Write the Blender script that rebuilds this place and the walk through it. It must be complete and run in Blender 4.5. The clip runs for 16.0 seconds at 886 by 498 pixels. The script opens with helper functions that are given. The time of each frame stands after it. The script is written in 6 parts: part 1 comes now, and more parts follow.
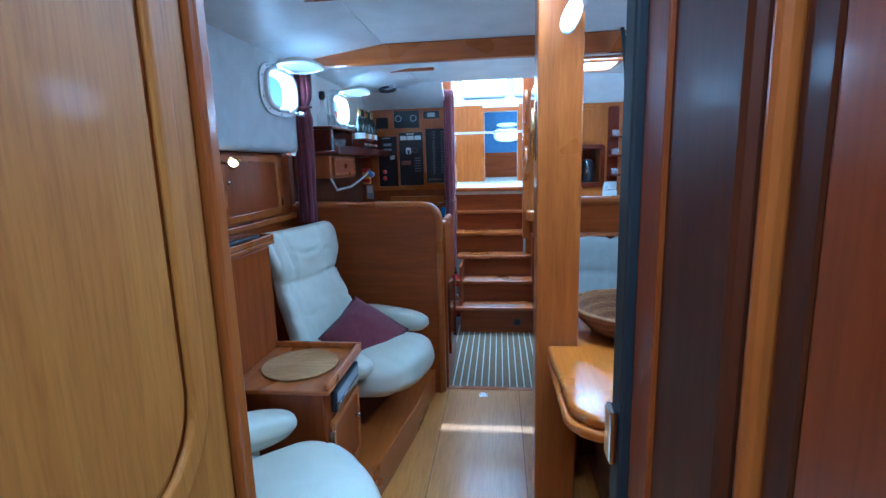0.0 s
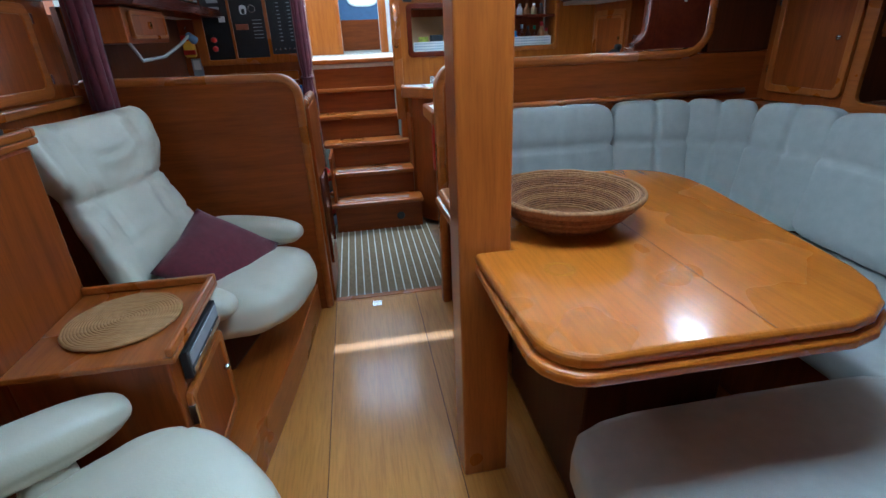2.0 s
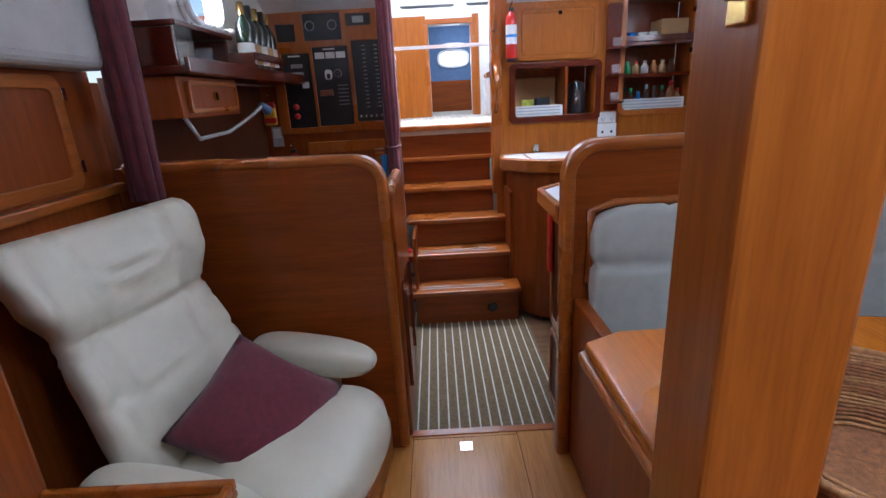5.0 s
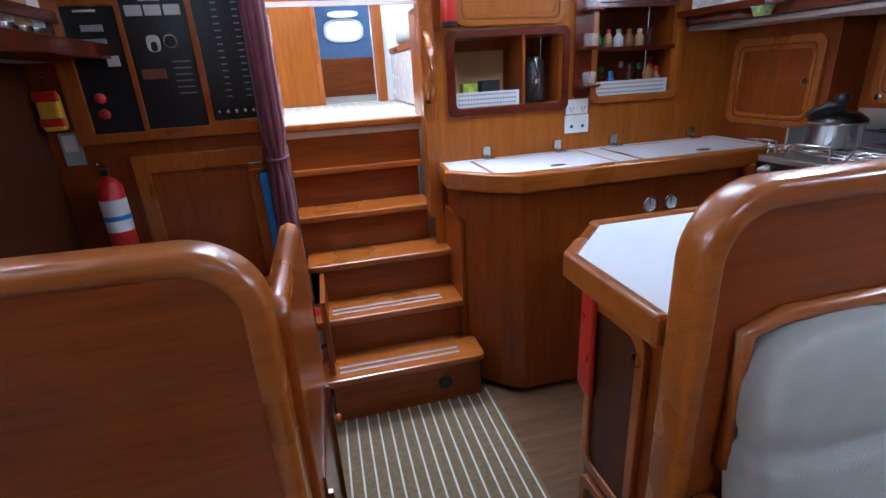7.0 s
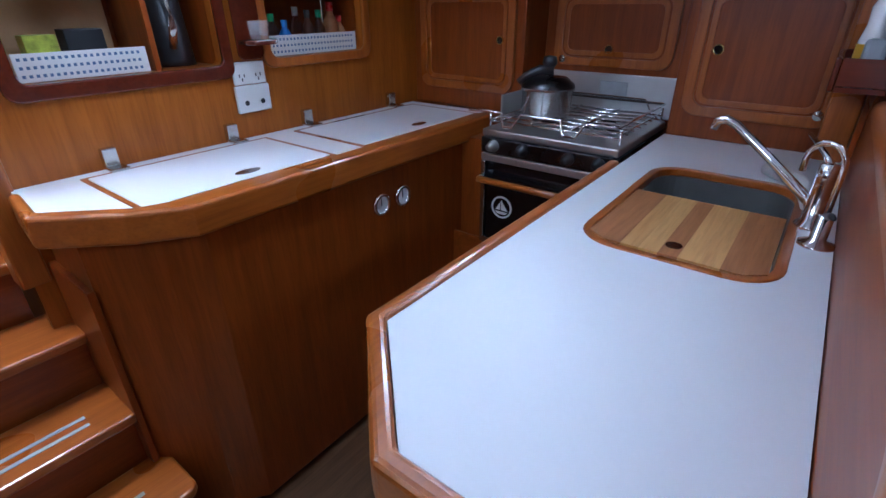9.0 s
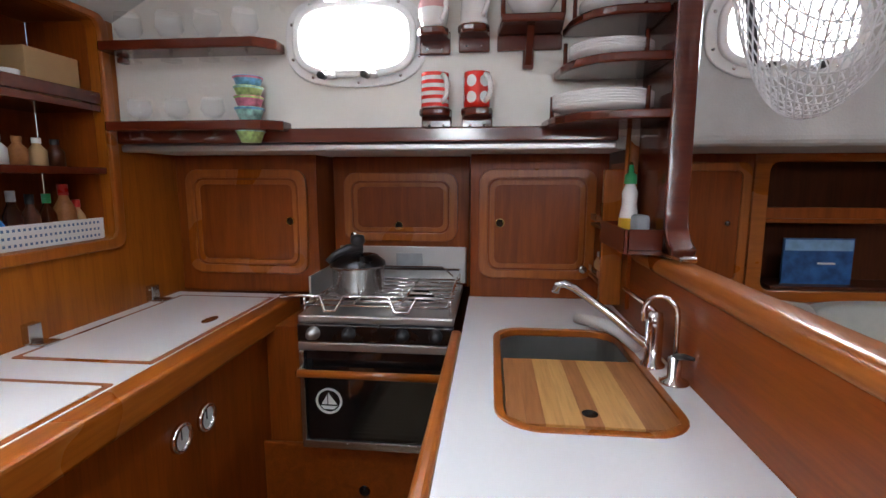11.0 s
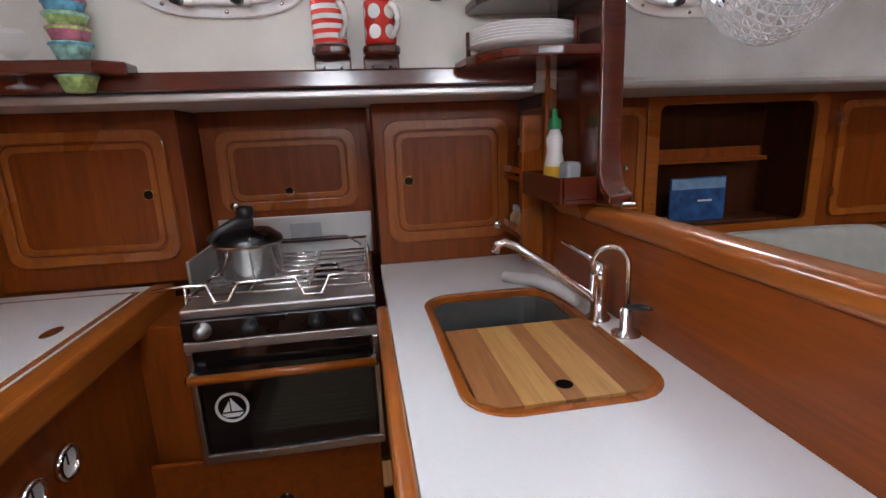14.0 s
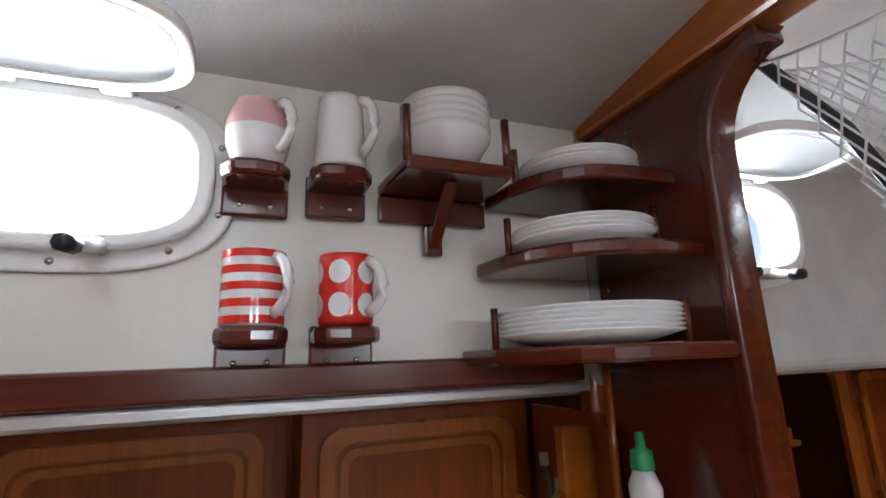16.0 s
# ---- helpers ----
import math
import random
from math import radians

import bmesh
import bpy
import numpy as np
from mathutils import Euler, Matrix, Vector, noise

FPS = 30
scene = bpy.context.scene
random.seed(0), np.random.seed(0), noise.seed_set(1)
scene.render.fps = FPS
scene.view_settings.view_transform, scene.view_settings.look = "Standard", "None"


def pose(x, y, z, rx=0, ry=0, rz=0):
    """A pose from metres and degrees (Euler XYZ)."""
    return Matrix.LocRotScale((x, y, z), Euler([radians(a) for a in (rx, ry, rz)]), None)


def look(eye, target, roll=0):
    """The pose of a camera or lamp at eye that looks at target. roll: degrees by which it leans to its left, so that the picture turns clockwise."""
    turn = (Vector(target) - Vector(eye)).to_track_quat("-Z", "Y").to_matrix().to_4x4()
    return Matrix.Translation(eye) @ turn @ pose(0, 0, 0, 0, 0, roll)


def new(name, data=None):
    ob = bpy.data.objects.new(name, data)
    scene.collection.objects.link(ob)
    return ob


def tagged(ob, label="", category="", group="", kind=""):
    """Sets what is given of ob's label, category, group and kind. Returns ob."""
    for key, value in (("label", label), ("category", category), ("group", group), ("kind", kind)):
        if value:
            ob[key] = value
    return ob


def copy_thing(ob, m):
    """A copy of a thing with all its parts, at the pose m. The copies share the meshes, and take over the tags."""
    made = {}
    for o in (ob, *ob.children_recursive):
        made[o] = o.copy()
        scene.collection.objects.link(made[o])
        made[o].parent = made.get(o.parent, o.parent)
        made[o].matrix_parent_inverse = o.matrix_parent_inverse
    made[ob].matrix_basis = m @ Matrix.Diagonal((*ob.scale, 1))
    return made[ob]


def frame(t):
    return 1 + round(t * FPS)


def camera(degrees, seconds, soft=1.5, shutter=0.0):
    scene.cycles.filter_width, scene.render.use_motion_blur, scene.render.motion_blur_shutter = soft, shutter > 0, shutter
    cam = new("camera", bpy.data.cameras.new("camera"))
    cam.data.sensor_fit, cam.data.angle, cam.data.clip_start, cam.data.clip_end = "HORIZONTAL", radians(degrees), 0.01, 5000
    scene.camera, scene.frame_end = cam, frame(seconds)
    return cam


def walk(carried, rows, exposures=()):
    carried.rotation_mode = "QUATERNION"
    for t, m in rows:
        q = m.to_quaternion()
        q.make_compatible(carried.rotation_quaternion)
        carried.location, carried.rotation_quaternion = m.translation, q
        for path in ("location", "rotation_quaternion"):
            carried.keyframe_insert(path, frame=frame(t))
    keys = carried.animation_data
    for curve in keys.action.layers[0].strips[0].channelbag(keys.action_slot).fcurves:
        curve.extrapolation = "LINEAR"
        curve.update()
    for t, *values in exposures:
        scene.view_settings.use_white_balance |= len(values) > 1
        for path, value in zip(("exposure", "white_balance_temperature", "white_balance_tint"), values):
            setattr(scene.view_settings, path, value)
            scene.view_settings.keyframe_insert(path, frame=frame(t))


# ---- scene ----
cam = camera(85.3, 16.0)
METRES, EYE, TILT, LEAN, TURN = 4.4, 1.36, 0.0, 0.0, 6.8
ROWS = [
    (0.0, 0.0, 0.0, 0.0, -0.28, -10.09, 1.56),
    (0.5, -0.0016, 0.0196, -0.0044, 4.15, -12.11, 1.41),
    (1.0, -0.0165, 0.0616, -0.0082, -0.66, -14.72, -0.1),
    (1.5, -0.0228, 0.0839, -0.0107, -6.67, -16.9, 1.8),
    (2.0, -0.01, 0.1026, -0.0208, -16.91, -23.94, 2.23),
    (2.5, -0.0011, 0.1245, -0.0166, -19.7, -22.09, 2.01),
    (3.0, -0.0022, 0.1384, -0.0063, -14.32, -12.3, 1.77),
    (3.5, -0.0013, 0.153, -0.0066, -8.98, -12.09, 2.62),
    (4.0, -0.001, 0.1708, -0.0106, -8.48, -16.98, 3.45),
    (6.5, -0.0019, 0.4263, -0.0078, -6.77, -18.2, 2.15),
    (7.0, 0.0047, 0.4793, -0.0071, -20.93, -20.4, 3.14),
    (7.5, 0.0314, 0.5265, -0.0095, -25.34, -21.26, 2.76),
    (8.0, 0.0514, 0.56, -0.009, -29.61, -22.81, 2.58),
    (8.5, 0.0658, 0.5919, -0.0088, -46.97, -26.03, 2.1),
    (9.0, 0.0813, 0.6149, -0.0076, -59.14, -27.0, 0.31),
    (9.5, 0.1048, 0.6419, -0.0108, -66.78, -12.44, 0.47),
    (10.0, 0.1143, 0.6601, -0.0091, -76.5, -10.48, -0.74),
    (12.5, 0.0645, 0.7085, 0.0038, -101.12, -2.71, 1.65),
    (13.0, 0.0718, 0.7128, 0.0023, -101.18, -2.02, -0.4),
    (13.5, 0.0926, 0.7131, -0.0048, -106.44, -10.0, 1.1),
    (14.0, 0.1367, 0.706, -0.0066, -106.47, -13.08, 2.24),
    (14.5, 0.1814, 0.6959, 0.0037, -106.03, -7.3, 3.29),
    (15.0, 0.2183, 0.6937, 0.0171, -109.75, 1.53, 1.54),
    (15.5, 0.2508, 0.6967, 0.0299, -116.81, 10.64, 2.84),
    (16.0, 0.2647, 0.7003, 0.0313, -117.68, 12.85, 2.03),
]

# exposure follows the clip's own camera: bluish in the saloon, neutral in the galley
EXPO = [(0.0, 0.3, 4000, -4), (1.0, 0.25, 3950, -4), (1.6, 0.08, 4350, -4), (2.4, 0.15, 5400, 5), (3.0, 0.15, 5000, 8), (3.5, 0.15, 5200, 12), (4.2, 0.0, 5900, 19), (6.5, 0.12, 5500, 14), (7.5, 0.0, 5500, 15), (8.0, -0.15, 5100, 14), (8.5, -0.3, 4900, 15), (9.0, -0.25, 5200, 16), (10.0, 0.05, 6200, 15), (12.3, 0.0, 7000, 18), (14.0, -0.05, 6900, 18), (15.0, -0.15, 6800, 15), (16.0, -0.15, 6700, 14)]

walk(cam, [(t, pose(0, 0, EYE, TILT, LEAN, TURN) @ pose(METRES * x, METRES * y, METRES * z, 90 + pitch, roll, yaw)) for t, x, y, z, yaw, pitch, roll in ROWS], EXPO)

# ---- world and light ----
world = bpy.data.worlds.new("sky"); scene.world = world; world.use_nodes = True
wn = world.node_tree.nodes; bg = wn["Background"]
sky = wn.new("ShaderNodeTexSky"); sky.sky_type = "NISHITA"; sky.sun_disc = False
sky.sun_elevation, sky.sun_rotation = radians(50), radians(178)
world.node_tree.links.new(sky.outputs[0], bg.inputs[0]); bg.inputs[1].default_value = 0.15
sun = new("sun", bpy.data.lights.new("sun", "SUN")); sun.data.energy = 4.0; sun.data.angle = radians(0.5)
sun.data.color = (1, 0.95, 0.87)
sun.matrix_world = look((0, 0, 9), (-0.11, -3.65, 4.6))


def area(name, loc, target, w, h, energy, col=(0.74, 0.88, 1.0)):
    l = bpy.data.lights.new(name, "AREA"); l.shape = "RECTANGLE"; l.size, l.size_y = w, h
    l.energy, l.color = energy, col
    o = new(name, l); o.matrix_world = look(loc, target); return o


HATCH_S, HATCH_G, AFT, STAIR = 22.0, 9.0, 24.0, 40.0
area("saloon_hatch_light", (0.30, 1.25, 2.06), (0.30, 1.251, 0), 0.48, 0.48, HATCH_S)
area("galley_hatch_light", (0.55, 3.45, 2.05), (0.55, 3.451, 0), 0.45, 0.45, HATCH_G)
area("doghouse_window_light", (-0.1, 5.2, 2.60), (-0.1, 4.7, 0.8), 0.8, 0.7, AFT)
area("companionway_hatch_light", (-0.08, 4.18, 2.74), (-0.08, 4.02, 0.5), 0.60, 0.38, STAIR, (0.9, 0.95, 1.0))
area("aft_cabin_light", (0.2, 7.0, 2.0), (0.2, 7.4, 1.3), 0.5, 0.5, 5)
# added fill lamp behind the start, brightens the open door; no hatch known there
area("passage_fill_light", (-0.05, -0.3, 2.06), (-0.05, -0.29, 0), 0.4, 0.4, 13)
for n, (x, y, tx) in enumerate([(1.53, 3.435, 0), (1.53, 2.285, 0), (-1.17, 2.41, 1), (-1.17, 3.32, 1)]):
    area("portlight_daylight", (x, y, 1.74), (0.17, y, 1.70), 0.30, 0.17, 8, (0.80, 0.91, 1.0))

# ---- materials ----
MATS = {}


def nodes_of(name):
    m = bpy.data.materials.new(name); m.use_nodes = True
    return m, m.node_tree.nodes, m.node_tree.links, m.node_tree.nodes["Principled BSDF"]


def wood(name, a, b, grain="z", rough=0.36, scale=1.0, coat=0.15, bump=0.04):
    """Varnished wood: long grain, broad tone drift, fine pores."""
    m, N, L, p = nodes_of(name)
    tc = N.new("ShaderNodeTexCoord"); mp = N.new("ShaderNodeMapping")
    s = {"x": (1.5, 22, 22), "y": (22, 1.5, 22), "z": (22, 22, 1.5)}[grain]
    mp.inputs["Scale"].default_value = [v * scale for v in s]
    oi = N.new("ShaderNodeObjectInfo"); add = N.new("ShaderNodeVectorMath"); add.operation = "ADD"
    sc = N.new("ShaderNodeMath"); sc.operation = "MULTIPLY"; sc.inputs[1].default_value = 7.0
    L.new(oi.outputs["Random"], sc.inputs[0])
    L.new(tc.outputs["Object"], add.inputs[0]); L.new(sc.outputs[0], add.inputs[1]); L.new(add.outputs[0], mp.inputs[0])
    n1 = N.new("ShaderNodeTexNoise"); n1.inputs["Scale"].default_value = 1.6; n1.inputs["Detail"].default_value = 7
    n1.inputs["Distortion"].default_value = 0.6
    n2 = N.new("ShaderNodeTexNoise"); n2.inputs["Scale"].default_value = 8.0; n2.inputs["Detail"].default_value = 4
    n3 = N.new("ShaderNodeTexNoise"); n3.inputs["Scale"].default_value = 3.0
    L.new(mp.outputs[0], n1.inputs[0]); L.new(mp.outputs[0], n2.inputs[0]); L.new(tc.outputs["Object"], n3.inputs[0])
    r = N.new("ShaderNodeValToRGB"); r.color_ramp.elements[0].position, r.color_ramp.elements[1].position = 0.22, 0.80
    r.color_ramp.elements[0].color, r.color_ramp.elements[1].color = (*a, 1), (*b, 1)
    L.new(n1.outputs[0], r.inputs[0])
    mx = N.new("ShaderNodeMix"); mx.data_type = "RGBA"; mx.blend_type = "MULTIPLY"; mx.inputs[0].default_value = 0.32
    r2 = N.new("ShaderNodeValToRGB"); r2.color_ramp.elements[0].position, r2.color_ramp.elements[1].position = 0.36, 0.55
    r2.color_ramp.elements[0].color = (0.55, 0.5, 0.45, 1)
    L.new(n2.outputs[0], r2.inputs[0]); L.new(r.outputs[0], mx.inputs[6]); L.new(r2.outputs[0], mx.inputs[7])
    mx2 = N.new("ShaderNodeMix"); mx2.data_type = "RGBA"; mx2.blend_type = "MULTIPLY"; mx2.inputs[0].default_value = 0.22
    r3 = N.new("ShaderNodeValToRGB"); r3.color_ramp.elements[0].color = (0.6, 0.55, 0.5, 1); r3.color_ramp.elements[1].color = (1.15, 1.1, 1.05, 1)
    L.new(n3.outputs[0], r3.inputs[0]); L.new(mx.outputs[2], mx2.inputs[6]); L.new(r3.outputs[0], mx2.inputs[7])
    L.new(mx2.outputs[2], p.inputs["Base Color"])
    rr = N.new("ShaderNodeMapRange"); rr.inputs[3].default_value, rr.inputs[4].default_value = rough - 0.06, rough + 0.12
    L.new(n3.outputs[0], rr.inputs[0]); L.new(rr.outputs[0], p.inputs["Roughness"])
    bp = N.new("ShaderNodeBump"); bp.inputs["Strength"].default_value = bump; bp.inputs["Distance"].default_value = 0.002
    L.new(n2.outputs[0], bp.inputs["Height"]); L.new(bp.outputs[0], p.inputs["Normal"])
    p.inputs["Specular IOR Level"].default_value = 0.5 if coat > 0.3 else 0.3
    p.inputs["Coat Weight"].default_value = coat; p.inputs["Coat Roughness"].default_value = 0.12
    return m


def plain(name, col, rough=0.5, metal=0.0, var=0.12, scale=18.0, bump=0.0, bscale=120.0, sheen=0.0, coat=0.0, rv=0.08):
    """A mostly even surface with mottling at two scales and fine relief."""
    m, N, L, p = nodes_of(name)
    tc = N.new("ShaderNodeTexCoord")
    n1 = N.new("ShaderNodeTexNoise"); n1.inputs["Scale"].default_value = scale; n1.inputs["Detail"].default_value = 6
    L.new(tc.outputs["Object"], n1.inputs[0])
    r = N.new("ShaderNodeValToRGB"); r.color_ramp.elements[0].position, r.color_ramp.elements[1].position = 0.3, 0.7
    r.color_ramp.elements[0].color = (*[c * (1 - var) for c in col], 1)
    r.color_ramp.elements[1].color = (*[min(1, c * (1 + var)) for c in col], 1)
    L.new(n1.outputs[0], r.inputs[0]); L.new(r.outputs[0], p.inputs["Base Color"])
    rr = N.new("ShaderNodeMapRange"); rr.inputs[3].default_value, rr.inputs[4].default_value = max(0.02, rough - rv), rough + rv
    L.new(n1.outputs[0], rr.inputs[0]); L.new(rr.outputs[0], p.inputs["Roughness"])
    p.inputs["Metallic"].default_value = metal; p.inputs["Sheen Weight"].default_value = sheen
    p.inputs["Coat Weight"].default_value = coat
    if bump:
        n2 = N.new("ShaderNodeTexNoise"); n2.inputs["Scale"].default_value = bscale; n2.inputs["Detail"].default_value = 3
        L.new(tc.outputs["Object"], n2.inputs[0])
        bp = N.new("ShaderNodeBump"); bp.inputs["Strength"].default_value = bump; bp.inputs["Distance"].default_value = 0.003
        L.new(n2.outputs[0], bp.inputs["Height"]); L.new(bp.outputs[0], p.inputs["Normal"])
    return m


TEAK = wood("teak_panel", (0.19, 0.037, 0.0032), (0.315, 0.070, 0.0065), "z")
TEAK_X = wood("teak_panel_lengthwise", (0.19, 0.037, 0.0032), (0.315, 0.070, 0.0065), "x")
TRIM = wood("teak_trim", (0.29, 0.072, 0.008), (0.45, 0.128, 0.016), "x", rough=0.26, coat=0.4)
TRIM_Y = wood("teak_trim_y", (0.29, 0.072, 0.008), (0.45, 0.128, 0.016), "y", rough=0.26, coat=0.4)
TRIM_Z = wood("teak_trim_z", (0.29, 0.072, 0.008), (0.45, 0.128, 0.016), "z", rough=0.26, coat=0.4)
GOLD = wood("light_teak_bulkhead", (0.30, 0.078, 0.006), (0.44, 0.130, 0.012), "z", rough=0.32)
# own colour of the dark woodwork; in niche and locker it holds their shade
DARK = wood("dark_and_shaded_teak", (0.055, 0.013, 0.003), (0.10, 0.024, 0.006), "z", rough=0.42, coat=0.06)
MAHOG = wood("varnished_mahogany", (0.080, 0.010, 0.004), (0.125, 0.019, 0.006), "y", rough=0.20, coat=0.5, scale=0.7, bump=0.01)
TABLE = wood("table_teak", (0.42, 0.112, 0.007), (0.58, 0.175, 0.011), "y", rough=0.25, coat=0.6, scale=0.7)
SOLE = wood("sole_teak", (0.50, 0.20, 0.032), (0.64, 0.295, 0.055), "y", rough=0.42, coat=0.18, scale=0.8)
GFLOOR = wood("galley_floor_teak", (0.10, 0.05, 0.022), (0.20, 0.105, 0.05), "x", rough=0.4)
DOORW = wood("door_teak", (0.42, 0.145, 0.017), (0.56, 0.225, 0.032), "z", rough=0.45, scale=1.3, coat=0.05)
VINYL = plain("grey_vinyl_lining", (0.50, 0.50, 0.485), 0.62, var=0.10, scale=9, bump=0.35, bscale=160)
CEIL = plain("ceiling_lining", (0.64, 0.64, 0.62), 0.45, var=0.10, scale=6, bump=0.25, bscale=140)
WHITE = plain("white_lining", (0.72, 0.70, 0.64), 0.3, var=0.06, scale=5, bump=0.12, bscale=90)
GEL = plain("white_gelcoat", (0.80, 0.80, 0.79), 0.25, var=0.05)
LAM = plain("white_laminate", (0.76, 0.77, 0.78), 0.40, var=0.012, scale=3, bump=0.05, bscale=200, rv=0.015)
LEATHER = plain("cream_leather", (0.64, 0.595, 0.47), 0.40, var=0.05, scale=9, bump=0.12, bscale=210)
FABRIC = plain("grey_fabric", (0.40, 0.40, 0.36), 0.8, var=0.06, scale=24, bump=0.3, bscale=420, sheen=0.3)
PLUM = plain("plum_fabric", (0.135, 0.018, 0.030), 0.9, var=0.2, scale=60, bump=0.6, bscale=450, sheen=0.3)
CURTAIN = plain("burgundy_cloth", (0.12, 0.018, 0.03), 0.8, var=0.25, scale=25, bump=0.4, bscale=260, sheen=0.2)
BLACK = plain("black_plastic", (0.018, 0.018, 0.02), 0.35, var=0.2)
SOOT = plain("black_glass", (0.006, 0.006, 0.007), 0.08, var=0.1, coat=0.5)
BRUSH = plain("satin_stainless", (0.56, 0.56, 0.55), 0.40, 1.0, var=0.05, scale=8)
DSTEEL = plain("dark_stainless", (0.075, 0.075, 0.08), 0.28, 1.0, var=0.1, scale=10)
STEEL = plain("brushed_stainless", (0.62, 0.62, 0.61), 0.24, 1.0, var=0.08, scale=40, bump=0.06)
SINKM = plain("sink_steel", (0.42, 0.43, 0.42), 0.34, 0.9, var=0.08, scale=12)
CHROME = plain("chrome", (0.82, 0.82, 0.83), 0.07, 1.0, var=0.03)
BRASS = plain("brass", (0.70, 0.46, 0.16), 0.25, 1.0, var=0.1)
REDP = plain("red_paint", (0.55, 0.02, 0.015), 0.3, var=0.08, coat=0.3)
YELLOW = plain("yellow_label", (0.75, 0.42, 0.03), 0.5)
GREENP = plain("green_plastic", (0.02, 0.28, 0.10), 0.4)
BLUEC = plain("blue_lining", (0.10, 0.17, 0.30), 0.7, var=0.1)
BLUEP = plain("blue_plastic", (0.02, 0.22, 0.62), 0.4)
PAPER = plain("white_paper", (0.72, 0.72, 0.70), 0.6, var=0.04)
CARD = plain("brown_cardboard", (0.48, 0.30, 0.14), 0.8, var=0.08, bump=0.1)
GREYP = plain("grey_print", (0.34, 0.36, 0.38), 0.6)
CERAM = plain("white_ceramic", (0.80, 0.80, 0.79), 0.12, var=0.02, coat=0.5)
PINK = plain("pink_ceramic", (0.72, 0.40, 0.40), 0.15, coat=0.5)
REDG = plain("red_glaze", (0.66, 0.03, 0.02), 0.15, var=0.04, coat=0.5)
NET = plain("white_cord", (0.66, 0.67, 0.68), 0.8, var=0.1)
RATTAN = wood("woven_cane", (0.36, 0.18, 0.065), (0.56, 0.32, 0.13), "x", rough=0.6, coat=0.0, scale=3, bump=0.3)
BASKET = wood("brown_cane", (0.10, 0.032, 0.010), (0.30, 0.115, 0.035), "z", rough=0.6, coat=0.0, scale=3, bump=0.6)
CANE = wood("light_brown_cane", (0.17, 0.068, 0.020), (0.38, 0.18, 0.065), "z", rough=0.6, coat=0.0, scale=3, bump=0.5)
RUBBER = plain("dark_rubber", (0.02, 0.022, 0.025), 0.6)
BOTTLE = plain("dark_bottle_glass", (0.012, 0.022, 0.012), 0.06, coat=0.5)
BEIGE = wood("light_beech", (0.52, 0.27, 0.085), (0.68, 0.40, 0.15), "x", rough=0.5, coat=0.0)
BEECH2 = wood("mid_beech", (0.29, 0.11, 0.035), (0.45, 0.19, 0.068), "x", rough=0.5, coat=0.0)
STRIPE = plain("rug_stripe", (0.62, 0.60, 0.52), 0.9, bump=0.5, bscale=500)
RUG = plain("brown_rug", (0.175, 0.122, 0.062), 0.95, var=0.2, scale=60, bump=0.6, bscale=500)
PALERUG = plain("pale_carpet", (0.56, 0.48, 0.38), 0.95, var=0.1, bump=0.5, bscale=400)
STRIPEC = plain("blue_grey_bedding", (0.28, 0.33, 0.42), 0.9, var=0.35, scale=9, bump=0.5, bscale=20)


def glass(name, col=(1, 1, 1), rough=0.0):
    m, N, L, p = nodes_of(name)
    p.inputs["Base Color"].default_value = (*col, 1); p.inputs["Roughness"].default_value = rough
    p.inputs["Transmission Weight"].default_value = 1.0; p.inputs["IOR"].default_value = 1.45
    return m


def glow(name, col, strength):
    m, N, L, p = nodes_of(name)
    p.inputs["Base Color"].default_value = (*col, 1); p.inputs["Emission Color"].default_value = (*col, 1)
    p.inputs["Emission Strength"].default_value = strength
    return m


GLASS = glass("clear_glass")
THIN, _n, _l, _p = nodes_of("thin_glass")
_p.inputs["Base Color"].default_value = (0.95, 0.97, 0.97, 1); _p.inputs["Roughness"].default_value = 0.03; _p.inputs["Alpha"].default_value = 0.11
FROST = glass("frosted_acrylic", (0.95, 0.97, 1.0), 0.6)
DAY = glow("daylight_outside", (0.93, 0.97, 1.0), 5.0)
LAMPON = glow("lamp_bulb", (1.0, 0.72, 0.4), 12.0)

# ---- mesh helpers ----


def finish(name, bm, mat, parent=None, smooth=False):
    bmesh.ops.recalc_face_normals(bm, faces=bm.faces)
    me = bpy.data.meshes.new(name); bm.to_mesh(me); bm.free()
    me.materials.append(mat)
    if smooth:
        for p in me.polygons:
            p.use_smooth = True
    ob = new(name, me)
    if parent:
        adopt(parent, ob)
    return ob


def adopt(parent, ob):
    ob.parent = parent
    m = Matrix.Identity(4); q = parent
    while q:
        m = q.matrix_parent_inverse @ q.matrix_basis @ m if q.parent else q.matrix_basis @ m
        q = q.parent
    ob.matrix_parent_inverse = m.inverted()


def thing(name, label, category, base=(0, 0, 0), group=""):
    e = new(name); e.empty_display_size = 0.05; e.matrix_basis = pose(*base)
    return tagged(e, label, category, group)


def bevel(bm, w, seg=2, angle=30):
    if w > 0:
        es = [e for e in bm.edges if len(e.link_faces) == 2 and e.calc_face_angle(0) > radians(angle)]
        bmesh.ops.bevel(bm, geom=es, offset=w, segments=seg, profile=0.5, affect="EDGES", clamp_overlap=True)


